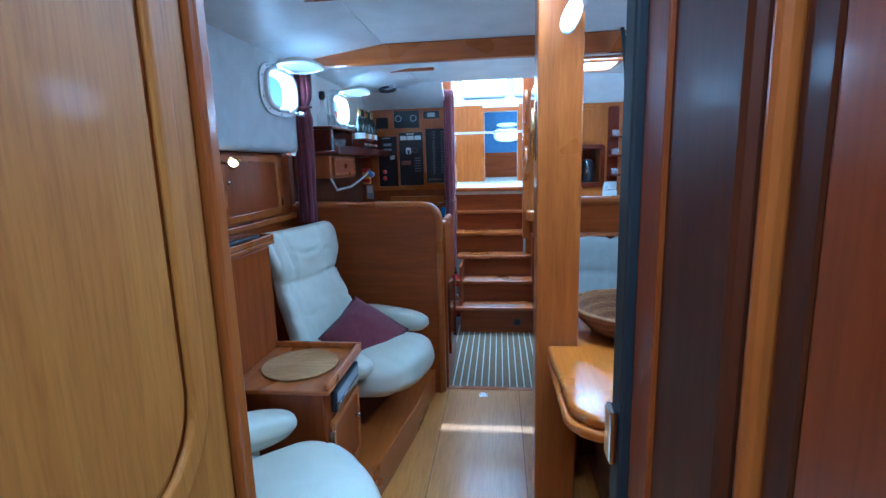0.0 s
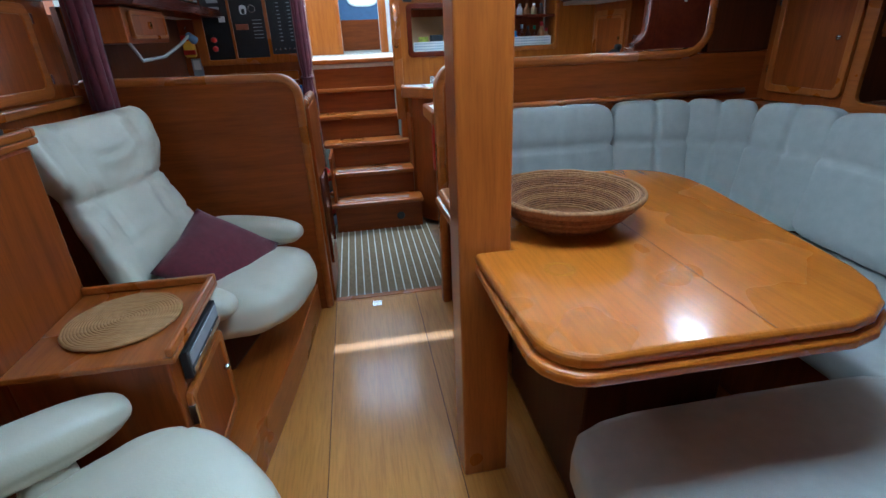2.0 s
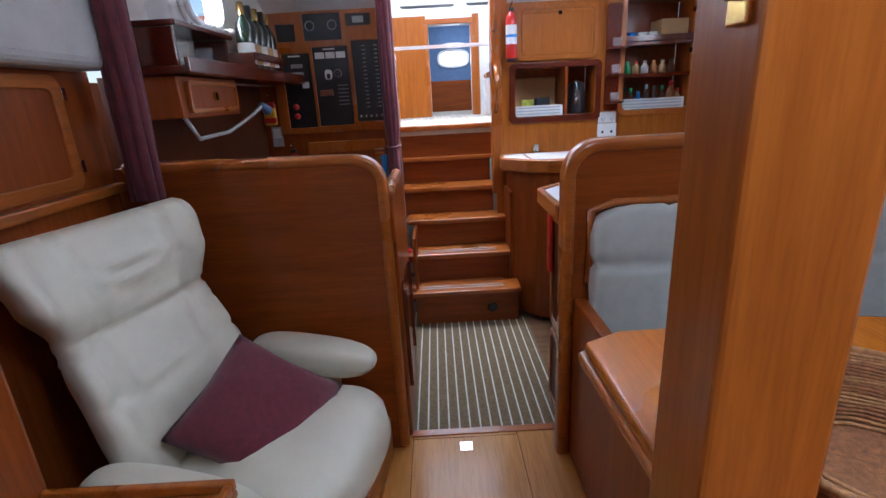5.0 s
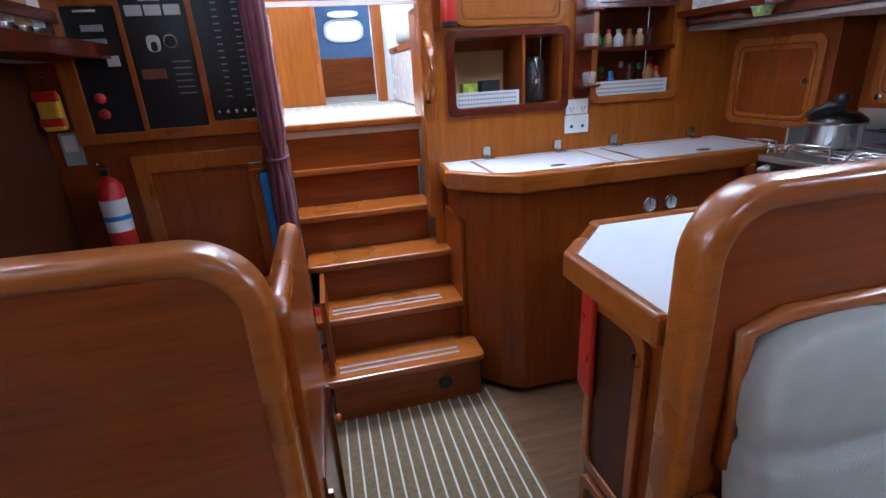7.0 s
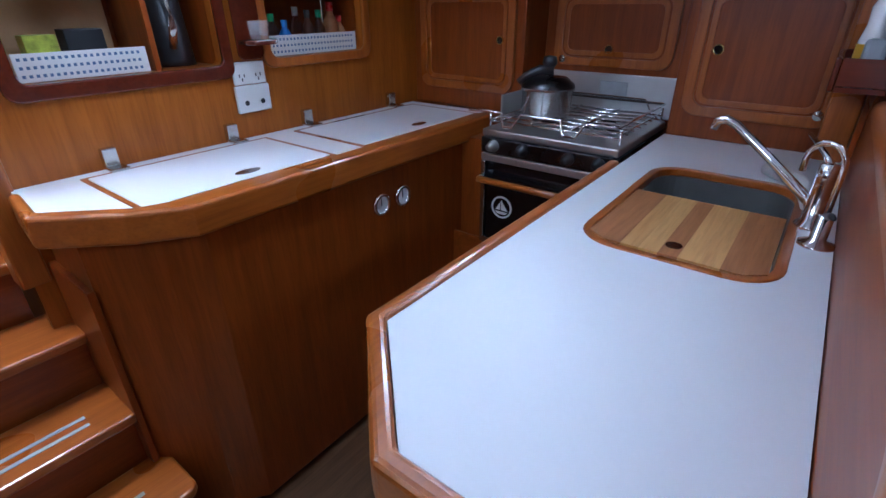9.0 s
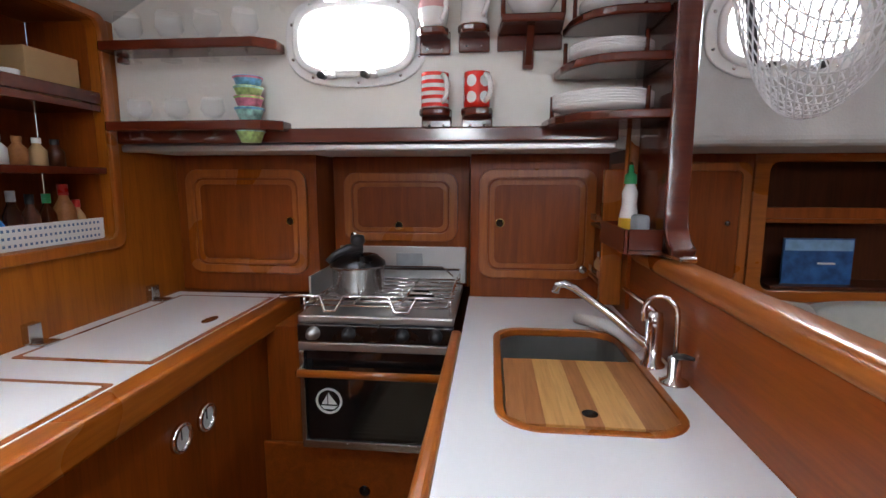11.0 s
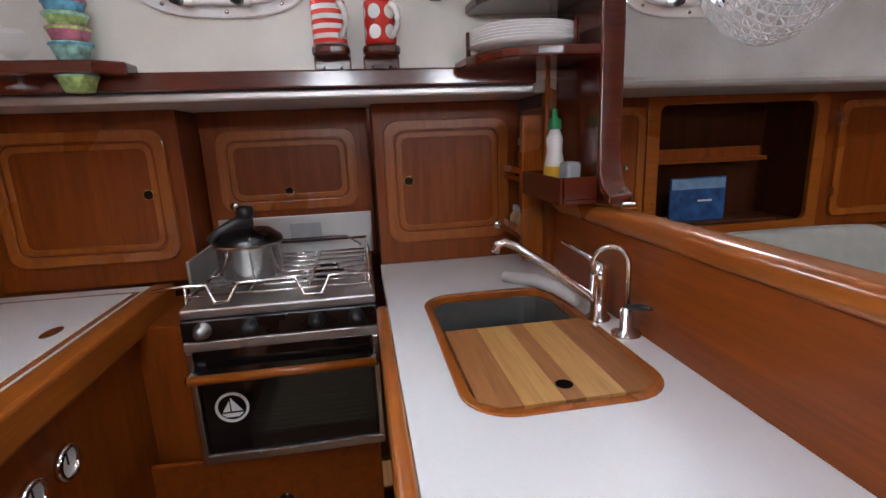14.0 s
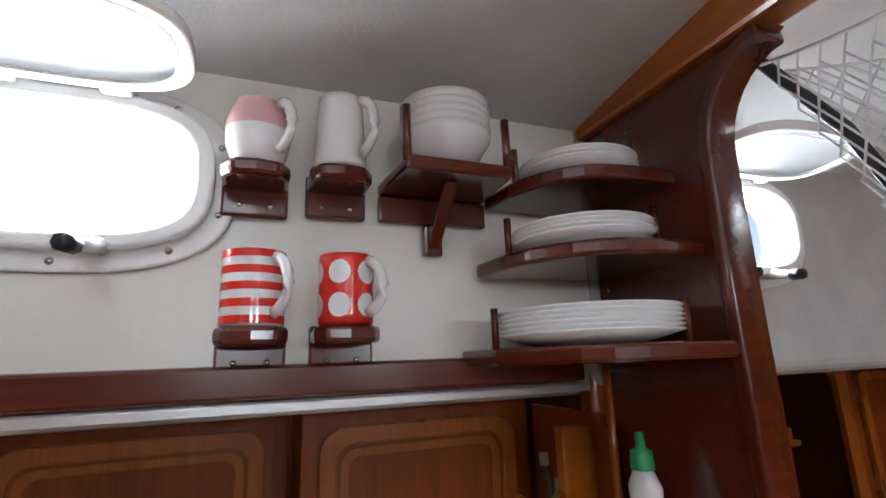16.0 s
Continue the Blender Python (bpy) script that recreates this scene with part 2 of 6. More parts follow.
def box(name, x0, x1, y0, y1, z0, z1, mat, bev=0.003, parent=None, m=None, seg=2):
    bm = bmesh.new()
    bmesh.ops.create_cube(bm, size=1, matrix=Matrix.Translation(((x0 + x1) / 2, (y0 + y1) / 2, (z0 + z1) / 2)) @ Matrix.Diagonal((abs(x1 - x0), abs(y1 - y0), abs(z1 - z0), 1)))
    bevel(bm, bev, seg)
    if m:
        bmesh.ops.transform(bm, matrix=m, verts=bm.verts)
    return finish(name, bm, mat, parent)


def rrect(u0, u1, v0, v1, r, n=5):
    pts = []
    for cu, cv, a in ((u1 - r, v1 - r, 0), (u0 + r, v1 - r, 90), (u0 + r, v0 + r, 180), (u1 - r, v0 + r, 270)):
        pts += [(cu + r * math.cos(radians(a + 90 * i / n)), cv + r * math.sin(radians(a + 90 * i / n))) for i in range(n + 1)]
    return pts


def oval(u, v, a, b, n=28, p=2.6):
    out = []
    for i in range(n):
        t = 2 * math.pi * i / n; c, s = math.cos(t), math.sin(t)
        out.append((u + a * math.copysign(abs(c) ** (2 / p), c), v + b * math.copysign(abs(s) ** (2 / p), s)))
    return out


def place(axis, u, v, w):
    return {"z": (u, v, w), "y": (u, w, v), "x": (w, u, v)}[axis]


def prism(name, loops, a, b, mat, axis="z", bev=0.0, parent=None, seg=2, m=None, smooth=False):
    """Outline with holes, from a to b along axis. Outline points: z: (x, y), y: (x, z), x: (y, z)."""
    if not isinstance(loops[0], list):
        loops = [loops]
    bm = bmesh.new(); edges = []
    for lp in loops:
        vs = [bm.verts.new(place(axis, u, v, a)) for u, v in lp]
        edges += [bm.edges.new((vs[i], vs[i - 1])) for i in range(len(vs))]
    if len(loops) == 1:
        bm.faces.new(vs)
    else:
        bmesh.ops.triangle_fill(bm, use_beauty=True, edges=edges)
    ex = bmesh.ops.extrude_face_region(bm, geom=list(bm.faces))
    d = Vector(place(axis, 0, 0, b - a))
    bmesh.ops.translate(bm, vec=d, verts=[g for g in ex["geom"] if isinstance(g, bmesh.types.BMVert)])
    bmesh.ops.recalc_face_normals(bm, faces=bm.faces)
    bevel(bm, bev, seg, 40)
    if m:
        bmesh.ops.transform(bm, matrix=m, verts=bm.verts)
    return finish(name, bm, mat, parent, smooth)


def sweep_into(bm, pts, r, n=8, closed=False, flat=1.0):
    pts = [Vector(p) for p in pts]; rings = []; up = Vector((0, 0, 1)); k = len(pts)
    for i, p in enumerate(pts):
        if closed:
            d = pts[(i + 1) % k] - pts[i - 1]
        else:
            d = pts[min(i + 1, k - 1)] - pts[max(i - 1, 0)]
        d.normalize()
        s = d.cross(up)
        s = s.normalized() if s.length > 1e-3 else Vector((1, 0, 0))
        t = s.cross(d).normalized()
        rad = r[i] if isinstance(r, (list, tuple)) else r
        rings.append([bm.verts.new(p + s * rad * math.cos(2 * math.pi * j / n) + t * rad * flat * math.sin(2 * math.pi * j / n)) for j in range(n)])
    for i in range(k if closed else k - 1):
        A, B = rings[i], rings[(i + 1) % k]
        for j in range(n):
            bm.faces.new((A[j], A[(j + 1) % n], B[(j + 1) % n], B[j]))
    if not closed:
        bm.faces.new(rings[0]); bm.faces.new(list(reversed(rings[-1])))


def sweep(name, pts, r, mat, parent=None, n=8, closed=False, flat=1.0):
    bm = bmesh.new(); sweep_into(bm, pts, r, n, closed, flat)
    return finish(name, bm, mat, parent, True)


def cap_band(name, path, y0, y1, out, back, mat, bev=0.009):
    """A rounded capping strip that follows a path of (x, z) points; out and back: its reach to both sides."""
    left, right = [], []
    for i, p in enumerate(path):
        a, b = path[max(i - 1, 0)], path[min(i + 1, len(path) - 1)]
        d = Vector((b[0] - a[0], b[1] - a[1])).normalized()
        left.append((p[0] - d.y * out, p[1] + d.x * out)); right.append((p[0] + d.y * back, p[1] - d.x * back))
    return prism(name, left + right[::-1], y0, y1, mat, "y", bev, None, 4, None, True)


def lathe(name, prof, loc, mat, parent=None, n=24, m=None, smooth=True):
    bm = bmesh.new(); rings = []
    for r, z in prof:
        rings.append([bm.verts.new((max(r, 1e-4) * math.cos(2 * math.pi * j / n), max(r, 1e-4) * math.sin(2 * math.pi * j / n), z)) for j in range(n)])
    for A, B in zip(rings, rings[1:]):
        for j in range(n):
            bm.faces.new((A[j], A[(j + 1) % n], B[(j + 1) % n], B[j]))
    bmesh.ops.remove_doubles(bm, verts=bm.verts, dist=3e-4)
    bmesh.ops.transform(bm, matrix=Matrix.Translation(loc) @ (m or Matrix.Identity(4)), verts=bm.verts)
    return finish(name, bm, mat, parent, smooth)


def pillow(name, size, m, mat, parent=None, e=4.0, wrinkle=0.006, n=26, tufts=(), dome=0.0):
    """A stuffed pad: rounded box with soft creases. size: full lengths; m: pose of its middle."""
    bm = bmesh.new()
    bmesh.ops.create_cube(bm, size=2)
    bmesh.ops.subdivide_edges(bm, edges=bm.edges[:], cuts=n // 2, use_grid_fill=True)
    for v in bm.verts:
        p = v.co.copy()
        L = (abs(p.x) ** e + abs(p.y) ** e + abs(p.z) ** e) ** (1 / e)
        p /= L
        q = Vector((p.x * size[0] / 2, p.y * size[1] / 2, p.z * size[2] / 2))
        k = noise.noise(q * 9 + Vector((size[0] * 50, 0, 0))) * wrinkle + abs(noise.noise(q * 22)) * wrinkle * 0.5
        for ax, pos, dep in tufts:
            k -= dep * math.exp(-((q[ax] - pos) / 0.012) ** 2)
        q += p.normalized() * k
        q.z += dome * (1 - p.x * p.x) * (1 - p.y * p.y) * (1 if p.z > 0 else 0)
        v.co = m @ q
    return finish(name, bm, mat, parent, True)


def panel_door(th, axis, plane, u0, u1, v0, v1, out, mats=(None, None), r=0.05, rim=0.03, hole=None, inset=True):
    """A framed locker door: outer frame ring, raised inner ring, flat panel. out: +1/-1, the way it faces along axis."""
    fm, pm = mats
    a, b = plane, plane + out * 0.016
    prism("frame", [rrect(u0, u1, v0, v1, r), rrect(u0 + rim, u1 - rim, v0 + rim, v1 - rim, r * 0.75)], a, b, fm, axis, 0.003, th)
    prism("panel", rrect(u0 + rim - 0.002, u1 - rim + 0.002, v0 + rim - 0.002, v1 - rim + 0.002, r * 0.7), a, a + out * 0.009, pm, axis, 0.0, th)
    if inset:
        g = rim + 0.022
        prism("moulding", [rrect(u0 + rim + 0.006, u1 - rim - 0.006, v0 + rim + 0.006, v1 - rim - 0.006, r * 0.7), rrect(u0 + g, u1 - g, v0 + g, v1 - g, r * 0.5)], a + out * 0.009, a + out * 0.0135, fm, axis, 0.002, th)
    if hole:
        c = oval(hole[0], hole[1], 0.0155, 0.0155, 18, 2); d = oval(hole[0], hole[1], 0.0125, 0.0125, 18, 2)
        prism("finger_ring", [c, d], a + out * 0.008, a + out * 0.019, BRASS, axis, 0.0, th)
        prism("finger_hole", oval(hole[0], hole[1], 0.0127, 0.0127, 18, 2), a + out * 0.008, a + out * 0.0105, SOOT, axis, 0.0, th)

# ---- structure ----
S = "structure"
# floors
tagged(box("floor", -1.6, 2.3, -1.2, 2.76, -0.06, -0.004, DARK, 0), "dark bilge boards under the saloon sole", "floor", kind=S)
tagged(box("floor_galley", -1.6, 2.3, 2.765, 4.30, -0.09, -0.03, GFLOOR, 0), "brown teak galley floor", "floor", kind=S)
sole = thing("floor_sole", "honey-coloured varnished teak sole boards with dark seams", "floor"); tagged(sole, kind=S)
for x0, x1, y0, y1 in ((-0.60, -0.312, 0.5, 2.76), (-0.309, 0.108, 1.30, 2.72), (-0.309, 0.108, 0.5, 1.255), (0.111, 0.40, 0.5, 2.76), (-0.309, 0.108, 2.723, 2.76), (-0.309, 0.108, 1.258, 1.297),
                       (0.403, 0.85, 0.5, 2.76), (0.853, 1.3, 0.5, 2.76), (-0.5, -0.05, -1.2, 0.497), (-0.047, 0.5, -1.2, 0.497)):
    box("plank", x0, x1, y0, y1, -0.004, 0.0, SOLE, 0.001, sole, seg=1)
tagged(box("trim_threshold", -0.32, 0.30, 2.735, 2.775, -0.03, 0.004, TRIM, 0.004), "teak threshold strip at the step down", "threshold", kind=S)

# hull sides, coachroof sides and deck undersides
for sx, nm in ((1, "right"), (-1, "left")):
    cx = 0.17
    w = lambda d: cx + sx * d
    ys = (0.45, 4.20)
    port = [2.285, 3.435] if sx > 0 else [2.41, 3.32]
    holes = [oval(y, 1.74, 0.158, 0.085, 32, 3.2) for y in port]
    xi = 1.48 if sx > 0 else -1.10
    mat_side = VINYL
    # saloon stretch and after stretch of the coachroof side
    tagged(prism(f"wall_coachroof_{nm}", [[(0.45, 1.47), (2.655, 1.47), (2.655, 2.06), (0.45, 2.06)], holes[0]], xi, xi + sx * 0.05, VINYL, "x"), "grey vinyl lined cabin side with an oval portlight", "wall", kind=S)
    tagged(prism(f"wall_coachroof_aft_{nm}", [[(2.657, 1.47), (4.20, 1.47), (4.20, 2.06), (2.657, 2.06)], holes[1]], xi, xi + sx * 0.05, WHITE, "x"), "smooth white cabin side above the shelf", "wall", kind=S)
    # padded lower edge of the lining
    xo = 1.90 if sx > 0 else -1.24
    xa, xb = sorted((xi + sx * 0.002, xo))
    tagged(box(f"wall_deck_edge_{nm}", xa, xb, 0.45, 2.655, 1.44, 1.50, VINYL, 0.028, seg=4), "padded grey lining under the side deck", "wall", kind=S)
    tagged(box(f"wall_hull_{nm}", *sorted((w(1.95), w(2.0))), -1.2, 4.3, -0.1, 1.465, DARK, 0), "dark wooden hull lining", "wall", kind=S)

# ceiling, with two hatch openings and an added one for the passage fill lamp
HS, HG, HP = rrect(0.06, 0.54, 1.01, 1.49, 0.06), rrect(0.33, 0.77, 3.23, 3.67, 0.06), rrect(-0.25, 0.15, -0.5, -0.1, 0.05)
prism_loops = [[(-1.3, -1.2), (1.75, -1.2), (1.75, 3.90), (-1.3, 3.90)], HS, HG, HP]
ceil = prism("ceiling", prism_loops, 1.985, 2.03, CEIL, "z"); tagged(ceil, "pale grey padded ceiling lining", "ceiling", kind=S)
# arch of the ceiling towards both sides and slope towards the after bulkhead
for nm, x0, x1 in (("left", -1.15, -0.60), ("right", 0.95, 1.53)):
    z0, z1 = (1.90, 1.982) if nm == "left" else (1.982, 1.90)
    tagged(prism("ceiling_curve_" + nm, [(x0, z0), (x1, z1), (x1, z1 + 0.02), (x0, z0 + 0.02)], 0.45, 3.89, CEIL, "y"), "pale grey ceiling curving down to the cabin side", "ceiling", kind=S)
for nm, x0, x1 in (("left", -1.15, -0.44), ("right", 0.30, 1.53)):
    tagged(prism("ceiling_slope_" + nm, [(3.86, 1.985), (4.20, 1.80), (4.20, 1.83), (3.88, 2.01)], x0, x1, CEIL, "x"), "pale grey ceiling sloping down to the bulkhead", "ceiling", kind=S)
tagged(box("ceiling_beam", -1.10, 1.48, 2.605, 2.655, 1.885, 1.984, TRIM, 0.008), "varnished teak deck beam across the ceiling", "beam", kind=S)
for y in (3.30, 1.85):
    for x0, x1 in ((-1.08, -0.42), (0.32, 1.46)):
        b = box("trim_ceiling_batten", x0, x1, y - 0.012, y + 0.012, 1.965, 1.984, TRIM, 0.004)
        tagged(b, "thin teak batten across the ceiling", "batten", kind=S)
tagged(prism("trim_hatch_rim", [rrect(0.04, 0.56, 0.99, 1.51, 0.07), HS], 1.972, 1.99, TRIM, "z", 0.003), "teak rim round the ceiling hatch", "hatch rim", kind=S)
tagged(prism("trim_hatch_rim_galley", [rrect(0.31, 0.79, 3.21, 3.69, 0.07), HG], 1.972, 1.99, TRIM, "z", 0.003), "teak rim round the galley hatch", "hatch rim", kind=S)
# unseen shells added above the openings keep the sky out beside the lamps
for nm, x0, x1, y0, y1 in (("saloon", 0.02, 0.58, 0.97, 1.53), ("galley", 0.29, 0.81, 3.19, 3.71), ("passage", -0.29, 0.19, -0.54, -0.06)):
    tagged(box("ceiling_sky_shield_" + nm, x0, x1, y0, y1, 2.075, 2.10, GEL, 0.004), "unseen white shell keeping the sky out above a ceiling opening", "hatch", kind=S)

# forward bulkhead with the doorway in which the walk begins
for nm, x0, x1 in (("left", -2.0, -0.416), ("right", 0.14, 2.2)):
    tagged(box("wall_forward_" + nm, x0, x1, 0.44, 0.50, -0.004, 2.0, TEAK, 0.002), "varnished teak forward bulkhead", "wall", kind=S)
tagged(box("wall_forward_top", -0.416, 0.14, 0.44, 0.50, 1.88, 2.0, TEAK, 0.002), "teak panel above the doorway", "wall", kind=S)
tagged(box("trim_jamb_left", -0.43, -0.326, 0.522, 0.548, 0, 1.9, TRIM_Z, 0.006), "teak door jamb", "door jamb", kind=S)
tagged(box("trim_jamb_right", 0.13, 0.155, 0.505, 0.545, 0, 1.9, RUBBER, 0.004), "dark rubber door seal on the jamb", "door seal", kind=S)
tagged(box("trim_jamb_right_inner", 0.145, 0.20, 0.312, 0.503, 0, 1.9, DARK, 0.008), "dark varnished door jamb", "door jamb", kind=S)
tagged(box("trim_jamb_right_edge", 0.152, 0.215, 0.296, 0.310, 0, 1.9, TRIM_Z, 0.006), "light teak edge strip of the jamb", "door jamb", kind=S)
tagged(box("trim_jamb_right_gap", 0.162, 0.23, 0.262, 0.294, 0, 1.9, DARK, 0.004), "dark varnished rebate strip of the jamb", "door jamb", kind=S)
tagged(box("wall_passage_right", 0.160, 0.25, -1.2, 0.260, 0, 2.0, TEAK, 0.004), "teak lined wall of the passage", "wall", kind=S)
tagged(box("wall_passage_left", -0.55, -0.50, -1.2, 0.43, 0, 2.0, TEAK, 0.002), "teak lined wall of the passage", "wall", kind=S)
tagged(box("wall_passage_end", -0.5, 0.25, -1.25, -1.2, 0, 2.0, TEAK, 0.002), "teak wall closing the passage", "wall", kind=S)

# after bulkhead: galley side with two niches, navigation side, companionway between
N1, N2 = rrect(0.345, 0.838, 1.168, 1.448, 0.02), rrect(1.005, 1.415, 1.175, 1.80, 0.03)
tagged(prism("wall_aft_right", [[(0.225, -0.03), (1.95, -0.03), (1.95, 1.815), (0.225, 1.86)], N1, N2], 4.18, 4.21, GOLD, "y"), "golden teak bulkhead with open niches above the counter", "wall", kind=S)
tagged(prism("wall_aft_left", [(-1.95, -0.03), (-0.42, -0.03), (-0.42, 1.86), (-1.95, 1.815)], 4.18, 4.21, TEAK, "y"), "teak bulkhead behind the navigation station", "wall", kind=S)
for nm, x0, x1, z0, z1 in (("one", 0.345, 0.838, 1.168, 1.448), ("two", 1.005, 1.415, 1.175, 1.80)):
    t = thing("niche_lining_" + nm, "wooden inside of the open niche", "niche", (x0, 4.3, z0)); tagged(t, kind=S)
    box("back", x0, x1, 4.40, 4.415, z0 - .01, z1 + .01, TEAK, 0, t)
    for a, b in ((x0 - .015, x0), (x1, x1 + .015)):
        box("side", a, b, 4.212, 4.398, z0 - .01, z1 + .01, TEAK, 0, t)
    for a, b in ((z0 - .015, z0), (z1, z1 + .015)):
        box("shelf", x0, x1, 4.212, 4.398, a, b, TEAK_X, 0, t)
    if nm == "one":
        box("divider", 0.655, 0.670, 4.19, 4.398, z0, z1, TEAK, 0.001, t)
    else:
        box("shelf", x0, x1, 4.185, 4.398, 1.365, 1.385, MAHOG, 0.002, t)
        box("shelf", x0, x1, 4.185, 4.398, 1.545, 1.565, MAHOG, 0.002, t)
        box("ledge", x0, x1, 4.183, 4.192, 1.567, 1.60, MAHOG, 0.002, t)
tagged(prism("trim_niche_one", [rrect(0.31, 0.87, 1.13, 1.48, 0.03), N1], 4.165, 4.179, MAHOG, "y", 0.004), "dark mahogany frame round the niche", "frame", kind=S)
tagged(prism("trim_niche_two", [rrect(0.975, 1.445, 1.145, 1.82, 0.04), N2], 4.165, 4.179, TRIM_Z, "y", 0.004), "teak frame round the spice niche", "frame", kind=S)

# companionway
tagged(prism("trim_companionway_right", [(0.20, 0.70), (0.262, 0.70), (0.262, 1.84), (0.275, 1.92), (0.31, 2.02), (0.31, 2.2), (0.20, 2.2)], 4.165, 4.245, TRIM_Z, "y", 0.006), "teak side post of the companionway", "post", kind=S)
tagged(prism("trim_companionway_left", [(-0.39, 0.70), (-0.44, 0.70), (-0.44, 1.84), (-0.45, 1.92), (-0.47, 2.02), (-0.47, 2.2), (-0.39, 2.2)], 4.165, 4.245, TRIM_Z, "y", 0.006), "teak side post of the companionway", "post", kind=S)
tagged(box("trim_companionway_head", -0.47, 0.31, 3.895, 3.94, 2.05, 2.28, TRIM, 0.005), "teak head beam of the companionway", "beam", kind=S)
for nm, x0, x1 in (("right", 0.312, 0.34), ("left", -0.50, -0.472)):
    tagged(prism("wall_companionway_" + nm, [(3.902, 1.99), (4.24, 1.80), (4.40, 1.80), (4.40, 2.75), (3.902, 2.75)], x0, x1, WHITE, "x"), "white side of the companionway hatch", "wall", kind=S)
for nm, x0, x1 in (("right", 0.242, 0.275), ("left", -0.425, -0.392)):
    tagged(box("wall_stair_" + nm, x0, x1, 4.247, 4.60, 0.0, 1.60, TRIM_Z, 0.003), "teak side of the stair well", "wall", kind=S)
tagged(box("ceiling_doghouse", -1.0, 1.0, 4.62, 6.05, 2.72, 2.76, GEL, 0), "white doghouse roof", "ceiling", kind=S)
tagged(box("floor_doghouse", -1.0, 1.0, 4.435, 7.6, 1.07, 1.128, PALERUG, 0.004), "pale striped carpet on the doghouse floor", "floor", kind=S)
pale = thing("carpet_stripes", "cream lines on the pale carpet", "carpet", (0, 5, 1.128)); tagged(pale, kind=S)
for i in range(14):
    x = -0.40 + i * 0.062
    box("stripe", x, x + 0.012, 4.45, 6.0, 1.128, 1.130, STRIPE, 0, pale)
W1, W2, W0, DR = rrect(-0.43, 0.10, 2.10, 2.60, 0.05), rrect(0.18, 0.62, 2.10, 2.60, 0.05), rrect(-0.92, -0.52, 2.10, 2.60, 0.05), [(-0.17, 1.135), (0.22, 1.135), (0.22, 1.95), (-0.17, 1.95)]
tagged(prism("wall_doghouse_aft", [[(-1.0, 1.13), (1.0, 1.13), (1.0, 2.72), (-1.0, 2.72)], W0, W1, W2, DR], 6.0, 6.04, GEL, "y"), "white doghouse wall with windows above the aft door", "wall", kind=S)
for x0, x1 in ((-0.98, -0.19), (0.24, 0.30)):
    tagged(box("wall_doghouse_panel", x0, x1, 5.975, 5.998, 1.13, 2.03, GOLD, 0.003), "light teak panel beside the aft door", "panel", kind=S)
tagged(box("trim_aft_door_head", -0.20, 0.26, 5.965, 5.998, 1.955, 2.0, TRIM, 0.003), "teak door head", "trim", kind=S)
for x0, x1 in ((-0.205, -0.172), (0.222, 0.255)):
    tagged(box("trim_aft_door_jamb", x0, x1, 5.965, 5.999, 1.13, 1.954, TRIM_Z, 0.003), "teak door jamb", "trim", kind=S)
for nm, x0, x1 in (("left", -1.03, -1.0), ("right", 1.0, 1.03)):
    lp = rrect(4.7, 5.9, 2.05, 2.6, 0.05)
    tagged(prism("wall_doghouse_" + nm, [[(4.42, 1.07), (6.04, 1.07), (6.04, 2.76), (4.42, 2.76)], lp], x0, x1, GEL, "x"), "white doghouse side with a long window", "wall", kind=S)
tagged(prism("wall_doghouse_front", [[(-1.0, 1.61), (1.0, 1.61), (1.0, 2.75), (-1.0, 2.75)], [(-0.468, 1.63), (0.308, 1.63), (0.308, 2.60), (-0.468, 2.60)]], 4.405, 4.43, GEL, "y"), "white doghouse front above the stair", "wall", kind=S)
tagged(box("ceiling_companionway", -0.5, 0.34, 3.90, 4.44, 2.76, 2.79, GEL, 0), "white sliding hatch over the stair", "ceiling", kind=S)
# doghouse bench seen past the opening
seat = thing("doghouse_bench", "white moulded doghouse bench with grey cushion", "bench", (0.5, 5.6, 1.13))
box("base", 0.34, 0.98, 5.05, 5.95, 1.13, 1.46, GEL, 0.02, seat); box("rail", 0.335, 0.98, 5.03, 5.96, 1.462, 1.50, TRIM_Y, 0.006, seat)
pillow("cushion", (0.60, 0.88, 0.12), pose(0.66, 5.5, 1.56), FABRIC, seat, 5, 0.003, 10)
# aft cabin seen through the aft door
tagged(box("wall_aft_cabin", -1.2, 1.4, 7.55, 7.60, 1.13, 2.3, BLUEC, 0), "blue lined aft cabin wall", "wall", kind=S)
tagged(box("wall_aft_cabin_panel", -1.2, 1.4, 7.52, 7.548, 1.13, 1.50, TEAK_X, 0.004), "teak panel below the blue lining", "wall", kind=S)
for nm, x0, x1 in (("left", -1.24, -1.2), ("right", 1.4, 1.44)):
    tagged(box("wall_aft_cabin_" + nm, x0, x1, 6.045, 7.6, 1.07, 2.3, BLUEC, 0), "blue lined aft cabin side", "wall", kind=S)
tagged(box("ceiling_aft_cabin", -1.2, 1.4, 6.045, 7.6, 2.13, 2.16, CEIL, 0), "pale aft cabin ceiling", "ceiling", kind=S)

